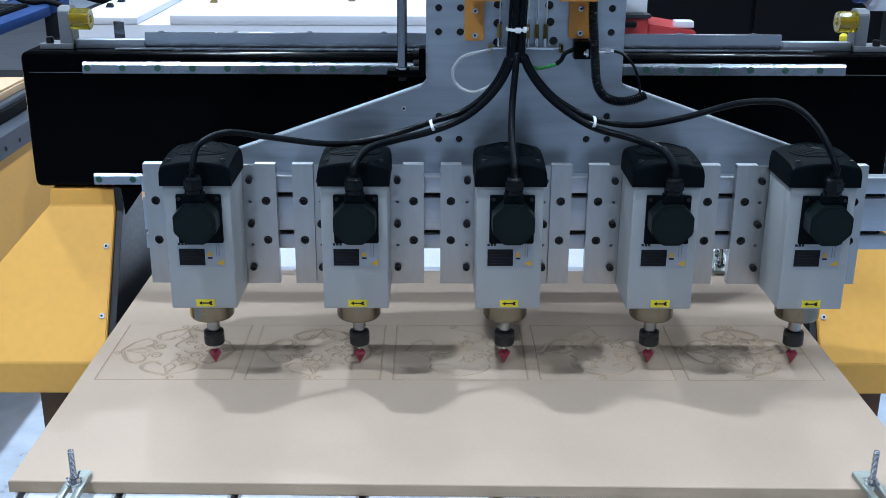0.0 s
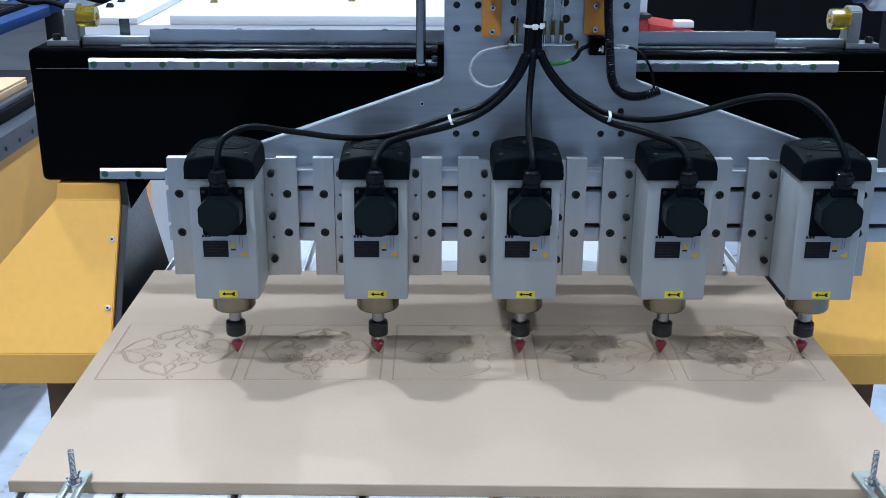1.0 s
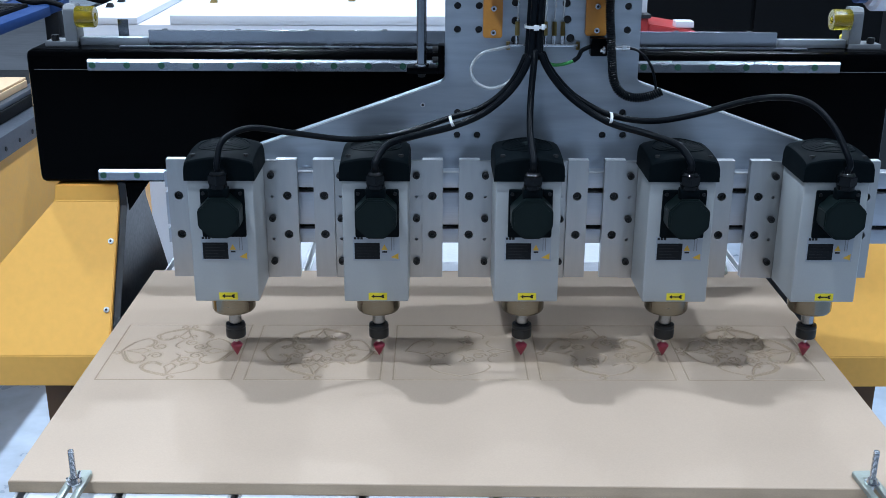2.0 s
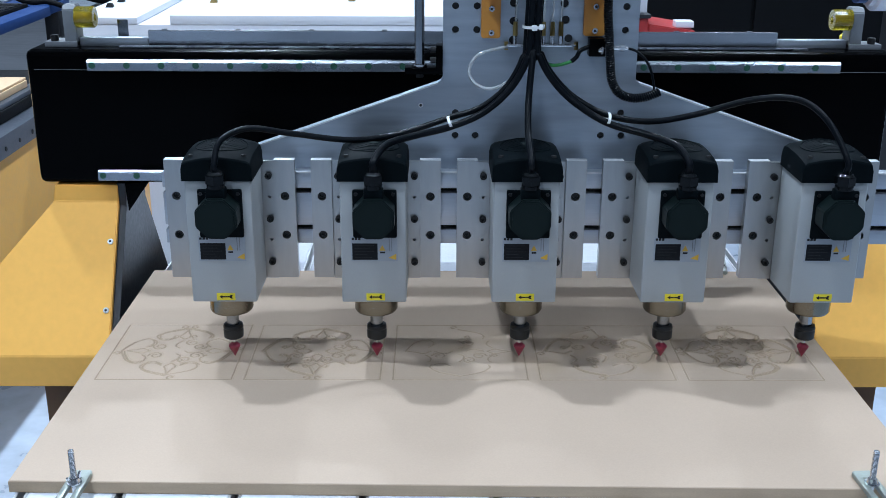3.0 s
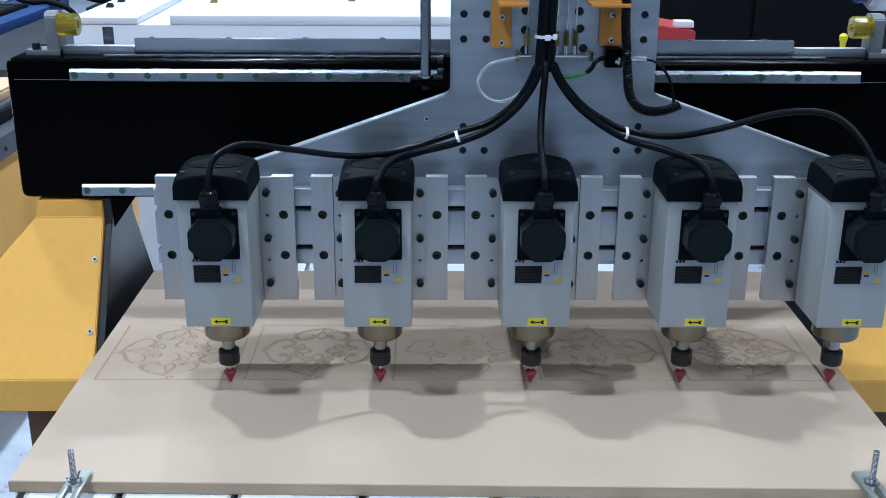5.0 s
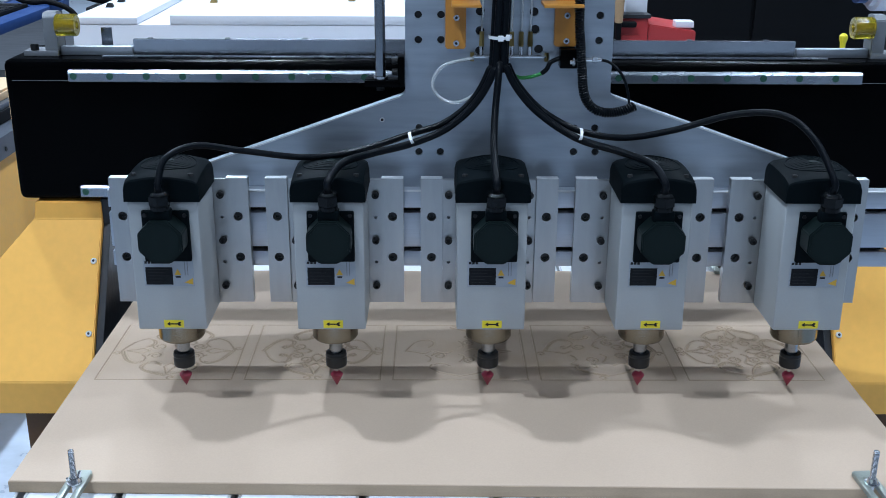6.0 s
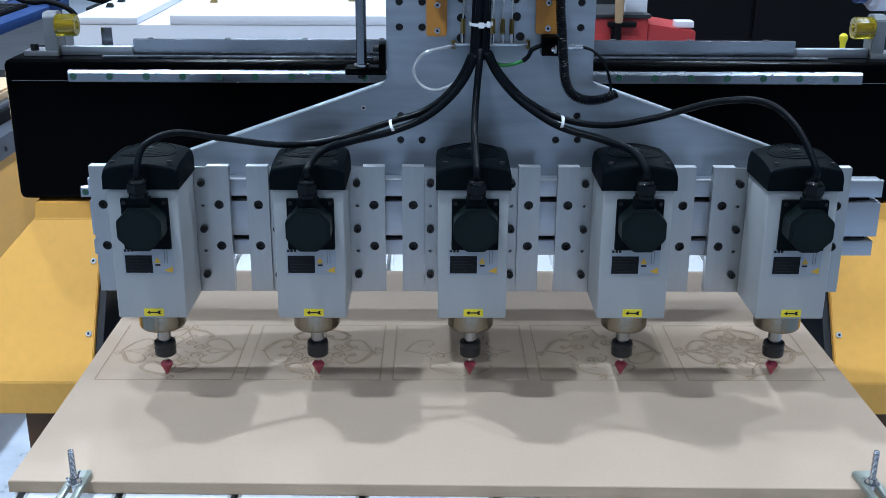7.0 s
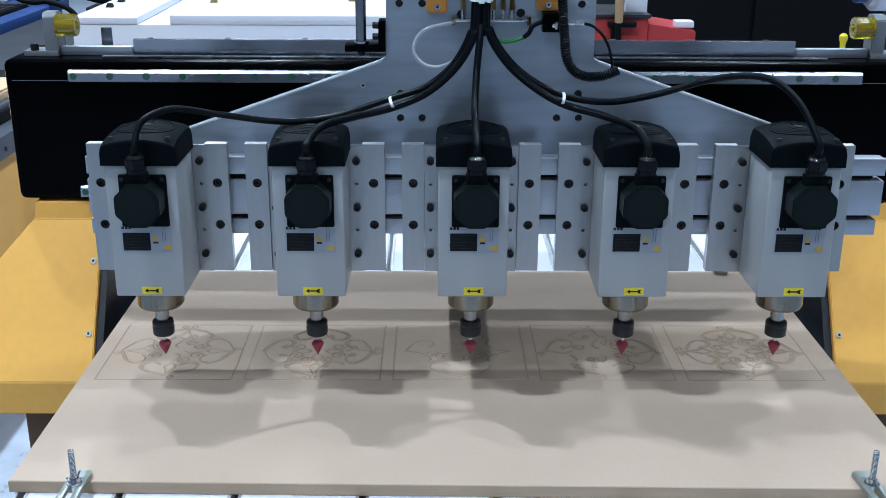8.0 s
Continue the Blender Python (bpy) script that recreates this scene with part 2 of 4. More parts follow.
def spline(pts, per=10):
    """A smooth line through the points."""
    ps = [Vector(p) for p in pts]
    ps = [ps[0] * 2 - ps[1]] + ps + [ps[-1] * 2 - ps[-2]]
    out = []
    for i in range(1, len(ps) - 2):
        a, b, c, d = ps[i - 1:i + 3]
        for k in range(per):
            t = k / per
            out.append(0.5 * (2 * b + (c - a) * t + (2 * a - 5 * b + 4 * c - d) * t * t + (3 * b - a - 3 * c + d) * t ** 3))
    out.append(ps[-2])
    return out


def tube(line, r, seg=12, bm=None):
    own = bmesh.new()
    rings = []
    side = None
    for i, p in enumerate(line):
        d = (line[min(i + 1, len(line) - 1)] - line[max(i - 1, 0)]).normalized()
        if side is None:
            side = d.orthogonal().normalized()
        side = (side - d * side.dot(d)).normalized()
        up = d.cross(side)
        rings.append([own.verts.new(p + (side * math.cos(2 * math.pi * k / seg) + up * math.sin(2 * math.pi * k / seg)) * r)
                      for k in range(seg)])
    for a, b in zip(rings, rings[1:]):
        for i in range(seg):
            own.faces.new((a[i], a[(i + 1) % seg], b[(i + 1) % seg], b[i]))
    own.faces.new(rings[0])
    own.faces.new(rings[-1])
    return merge(bm, own)


def ngon(cx, cz, r, n, turn=0.0):
    return [(cx + r * math.cos(2 * math.pi * (i + turn) / n), cz + r * math.sin(2 * math.pi * (i + turn) / n)) for i in range(n)]


def socket_screw(x, y, z, r, h, name, parent, material=BLKOX):
    """A socket head screw that faces the front, its head from y back to y + h."""
    bm = bmesh.new()
    lathe([(r * 0.98, 0.0), (r, -h * 0.3), (r, -h * 0.85), (r * 0.9, -h), (r * 0.55, -h), (r * 0.5, -h * 0.45)], (0, 0, 0), 'Z', 16, bm)
    bm.transform(Matrix.Translation((x, y + h, z)) @ Matrix.Rotation(radians(-90), 4, 'X'))
    return part(name, bm, material, parent)


# ---------------------------------------------------------------- the hall
def hall():
    x0, x1, y0, y1 = -14.0, 12.0, -9.0, 19.0
    f = thing("floor", (0, 6, FLOOR), "smooth sealed blue-grey concrete workshop floor", "floor", kind="structure")
    part("floor_slab", box(x0, x1, y0, y1, FLOOR - 0.2, FLOOR), CONC, f)
    # thin sheet that makes the far left floor darker and streaky
    lane = thing("dark_floor_lane", (-4.0, 8.4, FLOOR), "dark streaky floor area along the aisle", "floor lane", kind="structure")
    part("dark_sheet", box(-9.0, -1.78, 5.7, 12.5, FLOOR + 0.0002, FLOOR + 0.004), LANE, lane)
    for name, b in (("wall_north", (x0, x1, y1, y1 + 0.2)), ("wall_south", (x0, x1, y0 - 0.2, y0)),
                    ("wall_west", (x0 - 0.2, x0, y0, y1)), ("wall_east", (x1, x1 + 0.2, y0, y1))):
        w = thing(name, ((b[0] + b[1]) / 2, (b[2] + b[3]) / 2, FLOOR), "grey sheet-clad wall of the workshop hall", "wall", kind="structure")
        part("wall_panel", box(*b, FLOOR, CEIL), WALLM, w)
    c = thing("ceiling", (0, 6, CEIL), "grey sheet ceiling of the workshop hall", "ceiling", kind="structure")
    part("ceiling_sheet", box(x0, x1, y0, y1, CEIL, CEIL + 0.15), CEILM, c)
    for x, y, _ in LAMPS:
        t = thing("ceiling_light", (x, y, CEIL), "round white high-bay lamp under the hall ceiling", "ceiling light", "ceiling lights")
        part("housing", lathe([(0.05, 0.0), (0.06, -0.06), (0.09, -0.10), (0.11, -0.14), (0.105, -0.145)], (x, y, CEIL), 'Z', 24), MIDG, t)
        part("diffuser", cyl((x, y, CEIL - 0.165), (x, y, CEIL - 0.1455), 0.09, 0.10, 24), LITE, t)


hall()

# ---------------------------------------------------------------- the machine's bed and the panel
BX0, BX1, BY0, BY1 = -0.6165, 0.627, 1.262, 2.080
BYL, BYR = 1.2749, 1.2539   # the front edge runs a little out of square


def bed():
    t = thing("machine_table", (0, 2.2, FLOOR), "white slotted router table on a yellow steel base", "machine table")
    xs = [-0.600, -0.468, -0.312, -0.14, 0.04, 0.215, 0.38, 0.54, 0.600]
    for a, b in zip(xs, xs[1:]):
        part("table_strip", box(a + 0.009, b - 0.009, 1.130, 3.30, -0.034, -0.0185, 0.001), PVC, t)
    for x in xs:
        bm = box(x - 0.0085, x - 0.005, 1.130, 3.30, -0.036, -0.0187)
        box(x + 0.005, x + 0.0085, 1.130, 3.30, -0.036, -0.0187, bm=bm)
        box(x - 0.0085, x + 0.0085, 1.130, 3.30, -0.046, -0.0365, bm=bm)
        part("slot_rail", bm, BUTTON, t)
    part("table_frame", box(-0.60, 0.60, 1.140, 3.29, -0.16, -0.0465, 0.004), DARKM, t)
    for x in (-0.54, 0.56):
        for y in (1.55, 3.0):
            part("leg", box(x - 0.06, x + 0.06, y - 0.06, y + 0.06, FLOOR, -0.16, 0.004), DARKM, t)
    for s in (-1, 1):
        a, b = sorted((0.012 + s * 0.77, 0.012 + s * 0.88))
        part("base_rail", box(a, b, 1.35, 3.28, FLOOR, -0.7205, 0.004), DARKM, t)
        a, b = sorted((0.012 + s * 0.56, 0.012 + s * 0.7695))
        for y in (1.6, 3.0):
            part("cross_member", box(a, b, y - 0.04, y + 0.04, FLOOR, -0.76, 0.003), DARKM, t)
    roll = thing("wrapped_roll", (-1.29, 5.25, FLOOR), "white film-wrapped roll lying on the floor", "roll")
    part("film", cyl((-1.58, 5.25, FLOOR + 0.075), (-1.00, 5.25, FLOOR + 0.075), 0.075, seg=24, bev=0.008), WHITEP, roll)
    part("core", cyl((-1.59, 5.25, FLOOR + 0.075), (-0.99, 5.25, FLOOR + 0.075), 0.04, seg=16), CARD, roll)


bed()

PITCH, SIDE = 0.2399, 0.2194
SX0, SY0, SY1 = -0.5905, 1.580, 1.800


def scroll(cx, cy, r0, r1, a0, turns, n=26):
    out = []
    for i in range(n + 1):
        t = i / n
        a = a0 + turns * 2 * math.pi * t
        r = r0 + (r1 - r0) * t
        out.append(Vector((cx + r * math.cos(a), cy + r * math.sin(a), 0)))
    return out


def ornament(k):
    """The lines of one square: frame, lobed ring, four sprays and scrolls, as far as they are cut."""
    x, y, s = SX0 + k * PITCH, SY0, SIDE
    cx, cy = x + s / 2, y + s / 2
    rng = random.Random(k + 3)
    frame_lines = [[Vector((x, y, 0)), Vector((x + s, y, 0))], [Vector((x + s, y, 0)), Vector((x + s, SY1, 0))],
                   [Vector((x + s, SY1, 0)), Vector((x, SY1, 0))], [Vector((x, SY1, 0)), Vector((x, y, 0))]]
    lines = []
    for q in range(4):
        m = Matrix.Translation((cx, cy, 0)) @ Matrix.Rotation(q * math.pi / 2, 4, 'Z')
        for sgn in (-1, 1):
            own = []
            for o in (0.0, 0.0045):    # the outline is cut twice, side by side
                own += [spline([(0.0, 0.0960 - o, 0), (0.0160 * sgn, 0.0900 - o, 0), (0.0360 * sgn, 0.0800 - o, 0), ((0.0490 - o) * sgn, 0.0640, 0), ((0.0470 - o) * sgn, 0.0530, 0)], 7),
                        spline([((0.0470 - o) * sgn, 0.0530, 0), (0.0390 * sgn, 0.0450 + o, 0), (0.0270 * sgn, 0.0440 + o, 0), (0.0160 * sgn, 0.0520 + o, 0)], 6)]
            own += [spline([(0.0160 * sgn, 0.0520, 0), (0.0110 * sgn, 0.0600, 0), (0.0170 * sgn, 0.0640, 0), (0.0200 * sgn, 0.0580, 0)], 6),
                    spline([(0.0, 0.0480, 0), (0.0090 * sgn, 0.0600, 0), (0.0050 * sgn, 0.0720, 0), (0.0, 0.0880, 0)], 6),
                    scroll(0.0100 * sgn, 0.1010, 0.0070, 0.0025, math.pi / 2, 0.9 * sgn, 14),
                    scroll(0.0180 * sgn, 0.0340, 0.0120, 0.0035, math.pi / 2, 1.3 * sgn, 20),
                    spline([(0.0, 0.0120, 0), (0.0080 * sgn, 0.0200, 0), (0.0060 * sgn, 0.0320, 0), (0.0, 0.0420, 0)], 5)]
            lines += [[m @ p for p in ln] for ln in own]
    keep = (0.72, 0.75, 0.25, 0.55, 0.75)[k]
    return frame_lines, [ln for ln in lines if rng.random() < keep]


def carve(field, xs, ys, line, half, depth):
    """Lowers the height field along a line to a V groove with a small raised lip."""
    gx, gy = xs[1] - xs[0], ys[1] - ys[0]
    reach = half * 1.9
    for p, q in zip(line, line[1:]):
        i0, i1 = int((min(p.x, q.x) - reach - xs[0]) / gx), int((max(p.x, q.x) + reach - xs[0]) / gx) + 2
        j0, j1 = int((min(p.y, q.y) - reach - ys[0]) / gy), int((max(p.y, q.y) + reach - ys[0]) / gy) + 2
        i0, j0 = max(i0, 0), max(j0, 0)
        X, Y = np.meshgrid(xs[i0:i1], ys[j0:j1], indexing='ij')
        if X.size == 0:
            continue
        dx, dy = q.x - p.x, q.y - p.y
        u = np.clip(((X - p.x) * dx + (Y - p.y) * dy) / max(dx * dx + dy * dy, 1e-12), 0, 1)
        r = np.hypot(X - p.x - u * dx, Y - p.y - u * dy) / half
        cut = np.where(r < 1.0, -depth * (1 - r), np.where(r < 1.9, depth * 0.35 * np.sin((r - 1) / 0.9 * math.pi), 0.0))
        old = field[i0:i1, j0:j1]
        field[i0:i1, j0:j1] = np.where(cut < 0, np.minimum(old, cut), np.where(old < 0, old, np.maximum(old, cut)))


def panel():
    t = thing("fibreboard_panel", ((BX0 + BX1) / 2, BY0, -0.018), "raw beige fibreboard panel with a row of carved ornament squares", "wooden panel")
    b = BASE[t]
    # the carved strip is a fine height field let into the board's top face
    px0, px1, py0, py1 = SX0 - 0.012, SX0 + 4 * PITCH + SIDE + 0.012, SY0 - 0.012, SY1 + 0.012
    xs, ys = np.linspace(px0, px1, 1150), np.linspace(py0, py1, 200)
    field = np.zeros((len(xs), len(ys)))
    for k in range(5):
        borders, lines = ornament(k)
        for ln in borders:
            carve(field, xs, ys, ln, 0.0016, 0.0009)
        for ln in lines:
            carve(field, xs, ys, ln, 0.0020, (0.0013, 0.0016, 0.0010, 0.0020, 0.0024)[k])
    field[[0, -1], :] = 0
    field[:, [0, -1]] = 0
    nx, ny = field.shape
    X, Y = np.meshgrid(xs, ys, indexing='ij')
    co = np.stack([X - b.x, Y - b.y, field - b.z], -1).reshape(-1, 3)
    ii, jj = np.meshgrid(np.arange(nx - 1), np.arange(ny - 1), indexing='ij')
    a = (ii * ny + jj).ravel()
    quads = np.stack([a, a + ny, a + ny + 1, a + 1], -1)
    low = field.ravel()[quads].mean(1) < -0.0003
    n = len(co)
    c = 0.0008
    rim = [(BX0, BYL), (BX1, BYR), (BX1, BY1), (BX0, BY1)]
    sgn = [(1, 1), (-1, 1), (-1, -1), (1, -1)]
    extra = [(x + u * c, y + v * c, 0.0) for (x, y), (u, v) in zip(rim, sgn)]
    extra += [(x, y, -c) for x, y in rim] + [(x, y, -0.018) for x, y in rim]
    extra = [(x - b.x, y - b.y, z - b.z) for x, y, z in extra]
    inner = [0, (nx - 1) * ny, nx * ny - 1, ny - 1]
    faces = quads.tolist()
    for i in range(4):
        j = (i + 1) % 4
        faces.append((inner[i], n + i, n + j, inner[j]))
        faces.append((n + i, n + 4 + i, n + 4 + j, n + j))
        faces.append((n + 4 + i, n + 8 + i, n + 8 + j, n + 4 + j))
    faces.append((n + 11, n + 10, n + 9, n + 8))
    me = bpy.data.meshes.new("board")
    me.from_pydata(co.tolist() + extra, [], faces)
    me.materials.append(MDF)
    me.materials.append(GROOVE)
    slot = np.zeros(len(faces), dtype=np.int32)
    slot[:len(low)] = low
    me.polygons.foreach_set("material_index", slot)
    me.update()
    ob = new("board", me)
    ob.parent = t
    BASE[ob] = b
    e = 0.0006
    bm = prism([(x - u * e, y - v * e) for (x, y), (u, v) in zip(rim, sgn)], 'z', -0.0175, -0.0012)
    part("cut_edge", bm, EDGE, t, "darker sawn edge band", smooth=False)


panel()


def clamp(x, y, turn, name_label):
    """A slotted step clamp with its stud, wing nut and washer."""
    t = thing("hold_down_clamp", (x, y, -0.018), name_label, "clamp", "hold-down clamps")
    m = Matrix.Translation((x, y, 0)) @ Matrix.Rotation(radians(turn), 4, 'Z')

    def put(name, bm, material, label=""):
        bm.transform(m)
        return part(name, bm, material, t, label)
    bm = box(-0.0138, -0.0050, -0.075, 0.022, 0.001, 0.008, 0.0012)
    box(0.0050, 0.0138, -0.075, 0.022, 0.001, 0.008, 0.0012, bm=bm)
    prism([(-0.0138, 0.0145), (0.0138, 0.0145), (0.0138, 0.0315), (0.0115, 0.0345), (-0.0115, 0.0345), (-0.0138, 0.0315)], 'z', 0.001, 0.0082, 0.0012, bm)
    box(-0.0138, 0.0138, -0.090, -0.070, 0.001, 0.0082, 0.0015, bm=bm)
    put("bar", bm, ZINC)
    bm = cyl((0, 0, -0.018), (0, 0, 0.058), 0.0039, seg=16, bev=0.0008)
    for i in range(22):
        cyl((0, 0, 0.0165 + i * 0.0018), (0, 0, 0.0173 + i * 0.0018), 0.0043, 0.0040, seg=14, bm=bm)
    put("stud", bm, STEEL)
    put("washer", cyl((0, 0, 0.0084), (0, 0, 0.0100), 0.0100, seg=24, bev=0.0003), STEEL)
    bm = cyl((0, 0, 0.0102), (0, 0, 0.0160), 0.0078, 0.006, seg=18, bev=0.0006)
    for s in (-1, 1):
        prism([(s * 0.005, 0.0105), (s * 0.0095, 0.013), (s * 0.0125, 0.0210), (s * 0.0095, 0.0220), (s * 0.0060, 0.0165)], 'y', -0.0016, 0.0016, 0.0006, bm)
    bm.transform(Matrix.Rotation(radians(58), 4, 'Z'))
    put("wing_nut", bm, STEEL)
    put("heel_bolt", cyl((0, -0.080, -0.0175), (0, -0.080, 0.014), 0.0055, seg=6, bev=0.0006), STEEL)


clamp(-0.5207, 1.2555, -1, "zinc-plated slotted clamp with wing nut on the panel edge")
clamp(0.5405, 1.2550, 3, "zinc-plated slotted clamp with wing nut on the panel edge")
clamp(0.545, 2.093, 170, "zinc-plated slotted clamp with wing nut behind the panel")


# ---------------------------------------------------------------- gantry
GC = 0.012           # middle of the gantry


def gantry():
    t = thing("gantry", (GC, 2.10, -0.72), "black steel gantry beam on yellow-covered side legs", "machine gantry", on=GANTRY)
    # beam: rounded box section
    part("beam", box(-0.8115, 0.824, 2.008, 2.190, 0.197, 0.4555, 0.016, seg=4), BLKPT, t, "gloss black box beam")
    part("seam", box(-0.7960, 0.8085, 2.0066, 2.0079, 0.4184, 0.4190), MIDG, t, "thin bare-metal seam line")
    for z0, z1 in ((0.4190, 0.4400), (0.2065, 0.2275)):
        prof = [(2.0075, z0), (1.9935, z0), (1.9925, z0 + 0.001), (1.9925, z0 + 0.0165), (1.9950, z0 + 0.0195), (1.9965, z1), (2.0075, z1)]
        r = part("guide_rail", prism(prof, 'x', -0.692, 0.716, 0.0007), RAILM, t, "ground steel guide rail")
        first = None
        for i in range(22):
            x = -0.6823 + i * 0.0643
            if first is None:
                first = part("rail_plug", cyl((x, 1.9918, z0 + 0.0105), (x, 1.9950, z0 + 0.0105), 0.0062, seg=16), GREEN, r, "green plastic rail plug")
            else:
                again(first, (i * 0.0643, 0, 0))
    # rack cover along the top: channel with folded lip
    bm = box(-0.590, 0.612, 2.060, 2.064, 0.4560, 0.4845)
    box(-0.590, 0.612, 2.0645, 2.070, 0.4805, 0.4848, 0.001, bm=bm)
    part("rack_cover", bm, SHEET, t, "folded bright metal rack cover")
    first = None
    for i in range(9):
        x = -0.56 + i * 0.14
        if first is None:
            first = part("cover_screw", cyl((x, 2.068, 0.4849), (x, 2.068, 0.4865), 0.0055, seg=14, bev=0.0006), STEEL, t)
        else:
            again(first, (i * 0.14, 0, 0))
    part("top_strip", box(-0.640, 0.664, 2.030, 2.046, 0.4560, 0.4592, 0.0006), RAILM, t, "bright steel strip")
    for s in (-1, 1):
        a, b = sorted((GC + s * 0.603, GC + s * 0.7325))
        part("end_plate", box(a, b, 2.056, 2.075, 0.4560, 0.4715, 0.0006), ANOD, t)
        # stop bracket with buffer
        a, b = sorted((GC + s * 0.7330, GC + s * 0.757))
        out = [(2.046, 0.456), (2.046, 0.525), (2.054, 0.5335), (2.078, 0.5335), (2.086, 0.525), (2.086, 0.456)]
        br = part("stop_bracket", prism(out, 'x', a, b, 0.0015), MIDG, t, "grey cast stop bracket")
        a, b = sorted((GC + s * 0.7330, GC + s * 0.795))
        part("bracket_foot", box(a, b, 2.042, 2.090, 0.4558, 0.466, 0.0015), MIDG, br)
        x = GC + s * 0.777
        part("foot_bolt", cyl((x, 2.05, 0.4662), (x, 2.05, 0.4775), 0.0075, seg=18, bev=0.001), BLKOX, br)
        p = [(0.006, 0.0), (0.021, 0.0005), (0.0220, 0.003), (0.0215, 0.018), (0.0220, 0.033), (0.0205, 0.0355), (0.008, 0.0355), (0.007, 0.031), (0.003, 0.031)]
        p = [(r * 0.91, -s * h) for r, h in p]
        part("buffer", lathe(p, (GC + s * 0.7326, 2.05, 0.511), 'X', 32), PU, br, "translucent amber rubber buffer")
        part("buffer_screw", cyl((GC + s * 0.7324, 2.05, 0.511), (GC + s * 0.702, 2.05, 0.511), 0.0066, seg=14), BRASS, br)
        # side leg
        inner = GC + s * 0.660
        outer = GC + s * 0.676
        leg = [(2.012, 0.1965), (2.012, 0.150), (1.87, -0.085), (1.87, -0.40), (2.36, -0.40), (2.300, -0.10), (2.150, 0.13), (2.150, 0.1965)]
        a, b = sorted((inner, outer))
        part("side_plate", prism(leg, 'x', a, b, 0.001), DARKM, t, "black painted side plate")
        a, b = inner, GC + s * 0.615
        part("gusset", prism([(a, 0.1962), (GC + s * 0.657, 0.139), (b, 0.1962)], 'y', 2.012, 2.024, 0.001), BLKPT, t)
        # yellow cover
        def X(h):
            return GC + s * h
        rows = [  # y, z, inner x, outer x
            (2.008, 0.1935, X(0.6740), X(0.795)), (2.006, 0.1610, X(0.6740), X(0.800)),
            (1.8490, -0.0985, X(0.6740), X(1.03)), (1.8490, -0.1620, X(0.6740), X(1.03))]
        bm = bmesh.new()
        v = [[bm.verts.new((xi, y, z)) for xi in (a0, a1)] for y, z, a0, a1 in rows]
        w = [[bm.verts.new((xi, 2.24, z)) for xi in (a0, a1)] for y, z, a0, a1 in rows]
        for i in range(3):
            bm.faces.new((v[i][0], v[i][1], v[i + 1][1], v[i + 1][0]))
            bm.faces.new((w[i][0], w[i + 1][0], w[i + 1][1], w[i][1]))
            bm.faces.new((v[i][0], v[i + 1][0], w[i + 1][0], w[i][0]))
            bm.faces.new((v[i][1], w[i][1], w[i + 1][1], v[i + 1][1]))
        bm.faces.new((v[0][0], w[0][0], w[0][1], v[0][1]))
        bm.faces.new((v[3][0], v[3][1], w[3][1], w[3][0]))
        bmesh.ops.recalc_face_normals(bm, faces=bm.faces)
        bmesh.ops.bevel(bm, geom=bm.edges[:], offset=0.0018, segments=2, affect='EDGES')
        c = part("leg_cover", bm, YEL, t, "yellow folded sheet-metal leg cover")
        for z in (0.0924, -0.0230):
            y = 2.006 - 0.6037 * (0.161 - z)
            n = Vector((0, -0.856, 0.517))
            p0 = Vector((X(0.6842), y, z))
            sc = part("cover_screw", cyl(p0, p0 + n * 0.0035, 0.0062, 0.005, 16, 0.0008), BUTTON, c, "bright button-head screw")
            # dark disc on the head, painting the shade of its socket
            part("screw_recess", cyl(p0 + n * 0.0028, p0 + n * 0.0038, 0.0026, seg=6), DARKIN, sc)
        a, b = sorted((X(0.79), X(0.843)))
        # column under the cover's overhang: its shade is painted as dark brown
        part("foot_column", box(a, b, 1.95, 2.2, -0.72, -0.1622, 0.003), YELSHADE, t, "steel foot column, coloured dark brown for shade")


gantry()


def carriage():
    t = thing("cross_carriage", (0.10, 1.90, 0.20), "black cross carriage plate on the guide rails", "machine carriage", on=CARRIAGE)
    part("carriage_plate", box(-0.040, 0.240, 1.800, 1.955, 0.27, 0.46, 0.003), BLKPT, t)
    for x in (0.0, 0.20):
        for z in (0.4295,):
            part("bearing_block", box(x - 0.035, x + 0.035, 1.955, 1.9915, z - 0.022, z + 0.022, 0.002), STEEL, t)


carriage()

# ---------------------------------------------------------------- tool head
CX = [0.0724 + k * PITCH for k in (-2, -1, 0, 1, 2)]


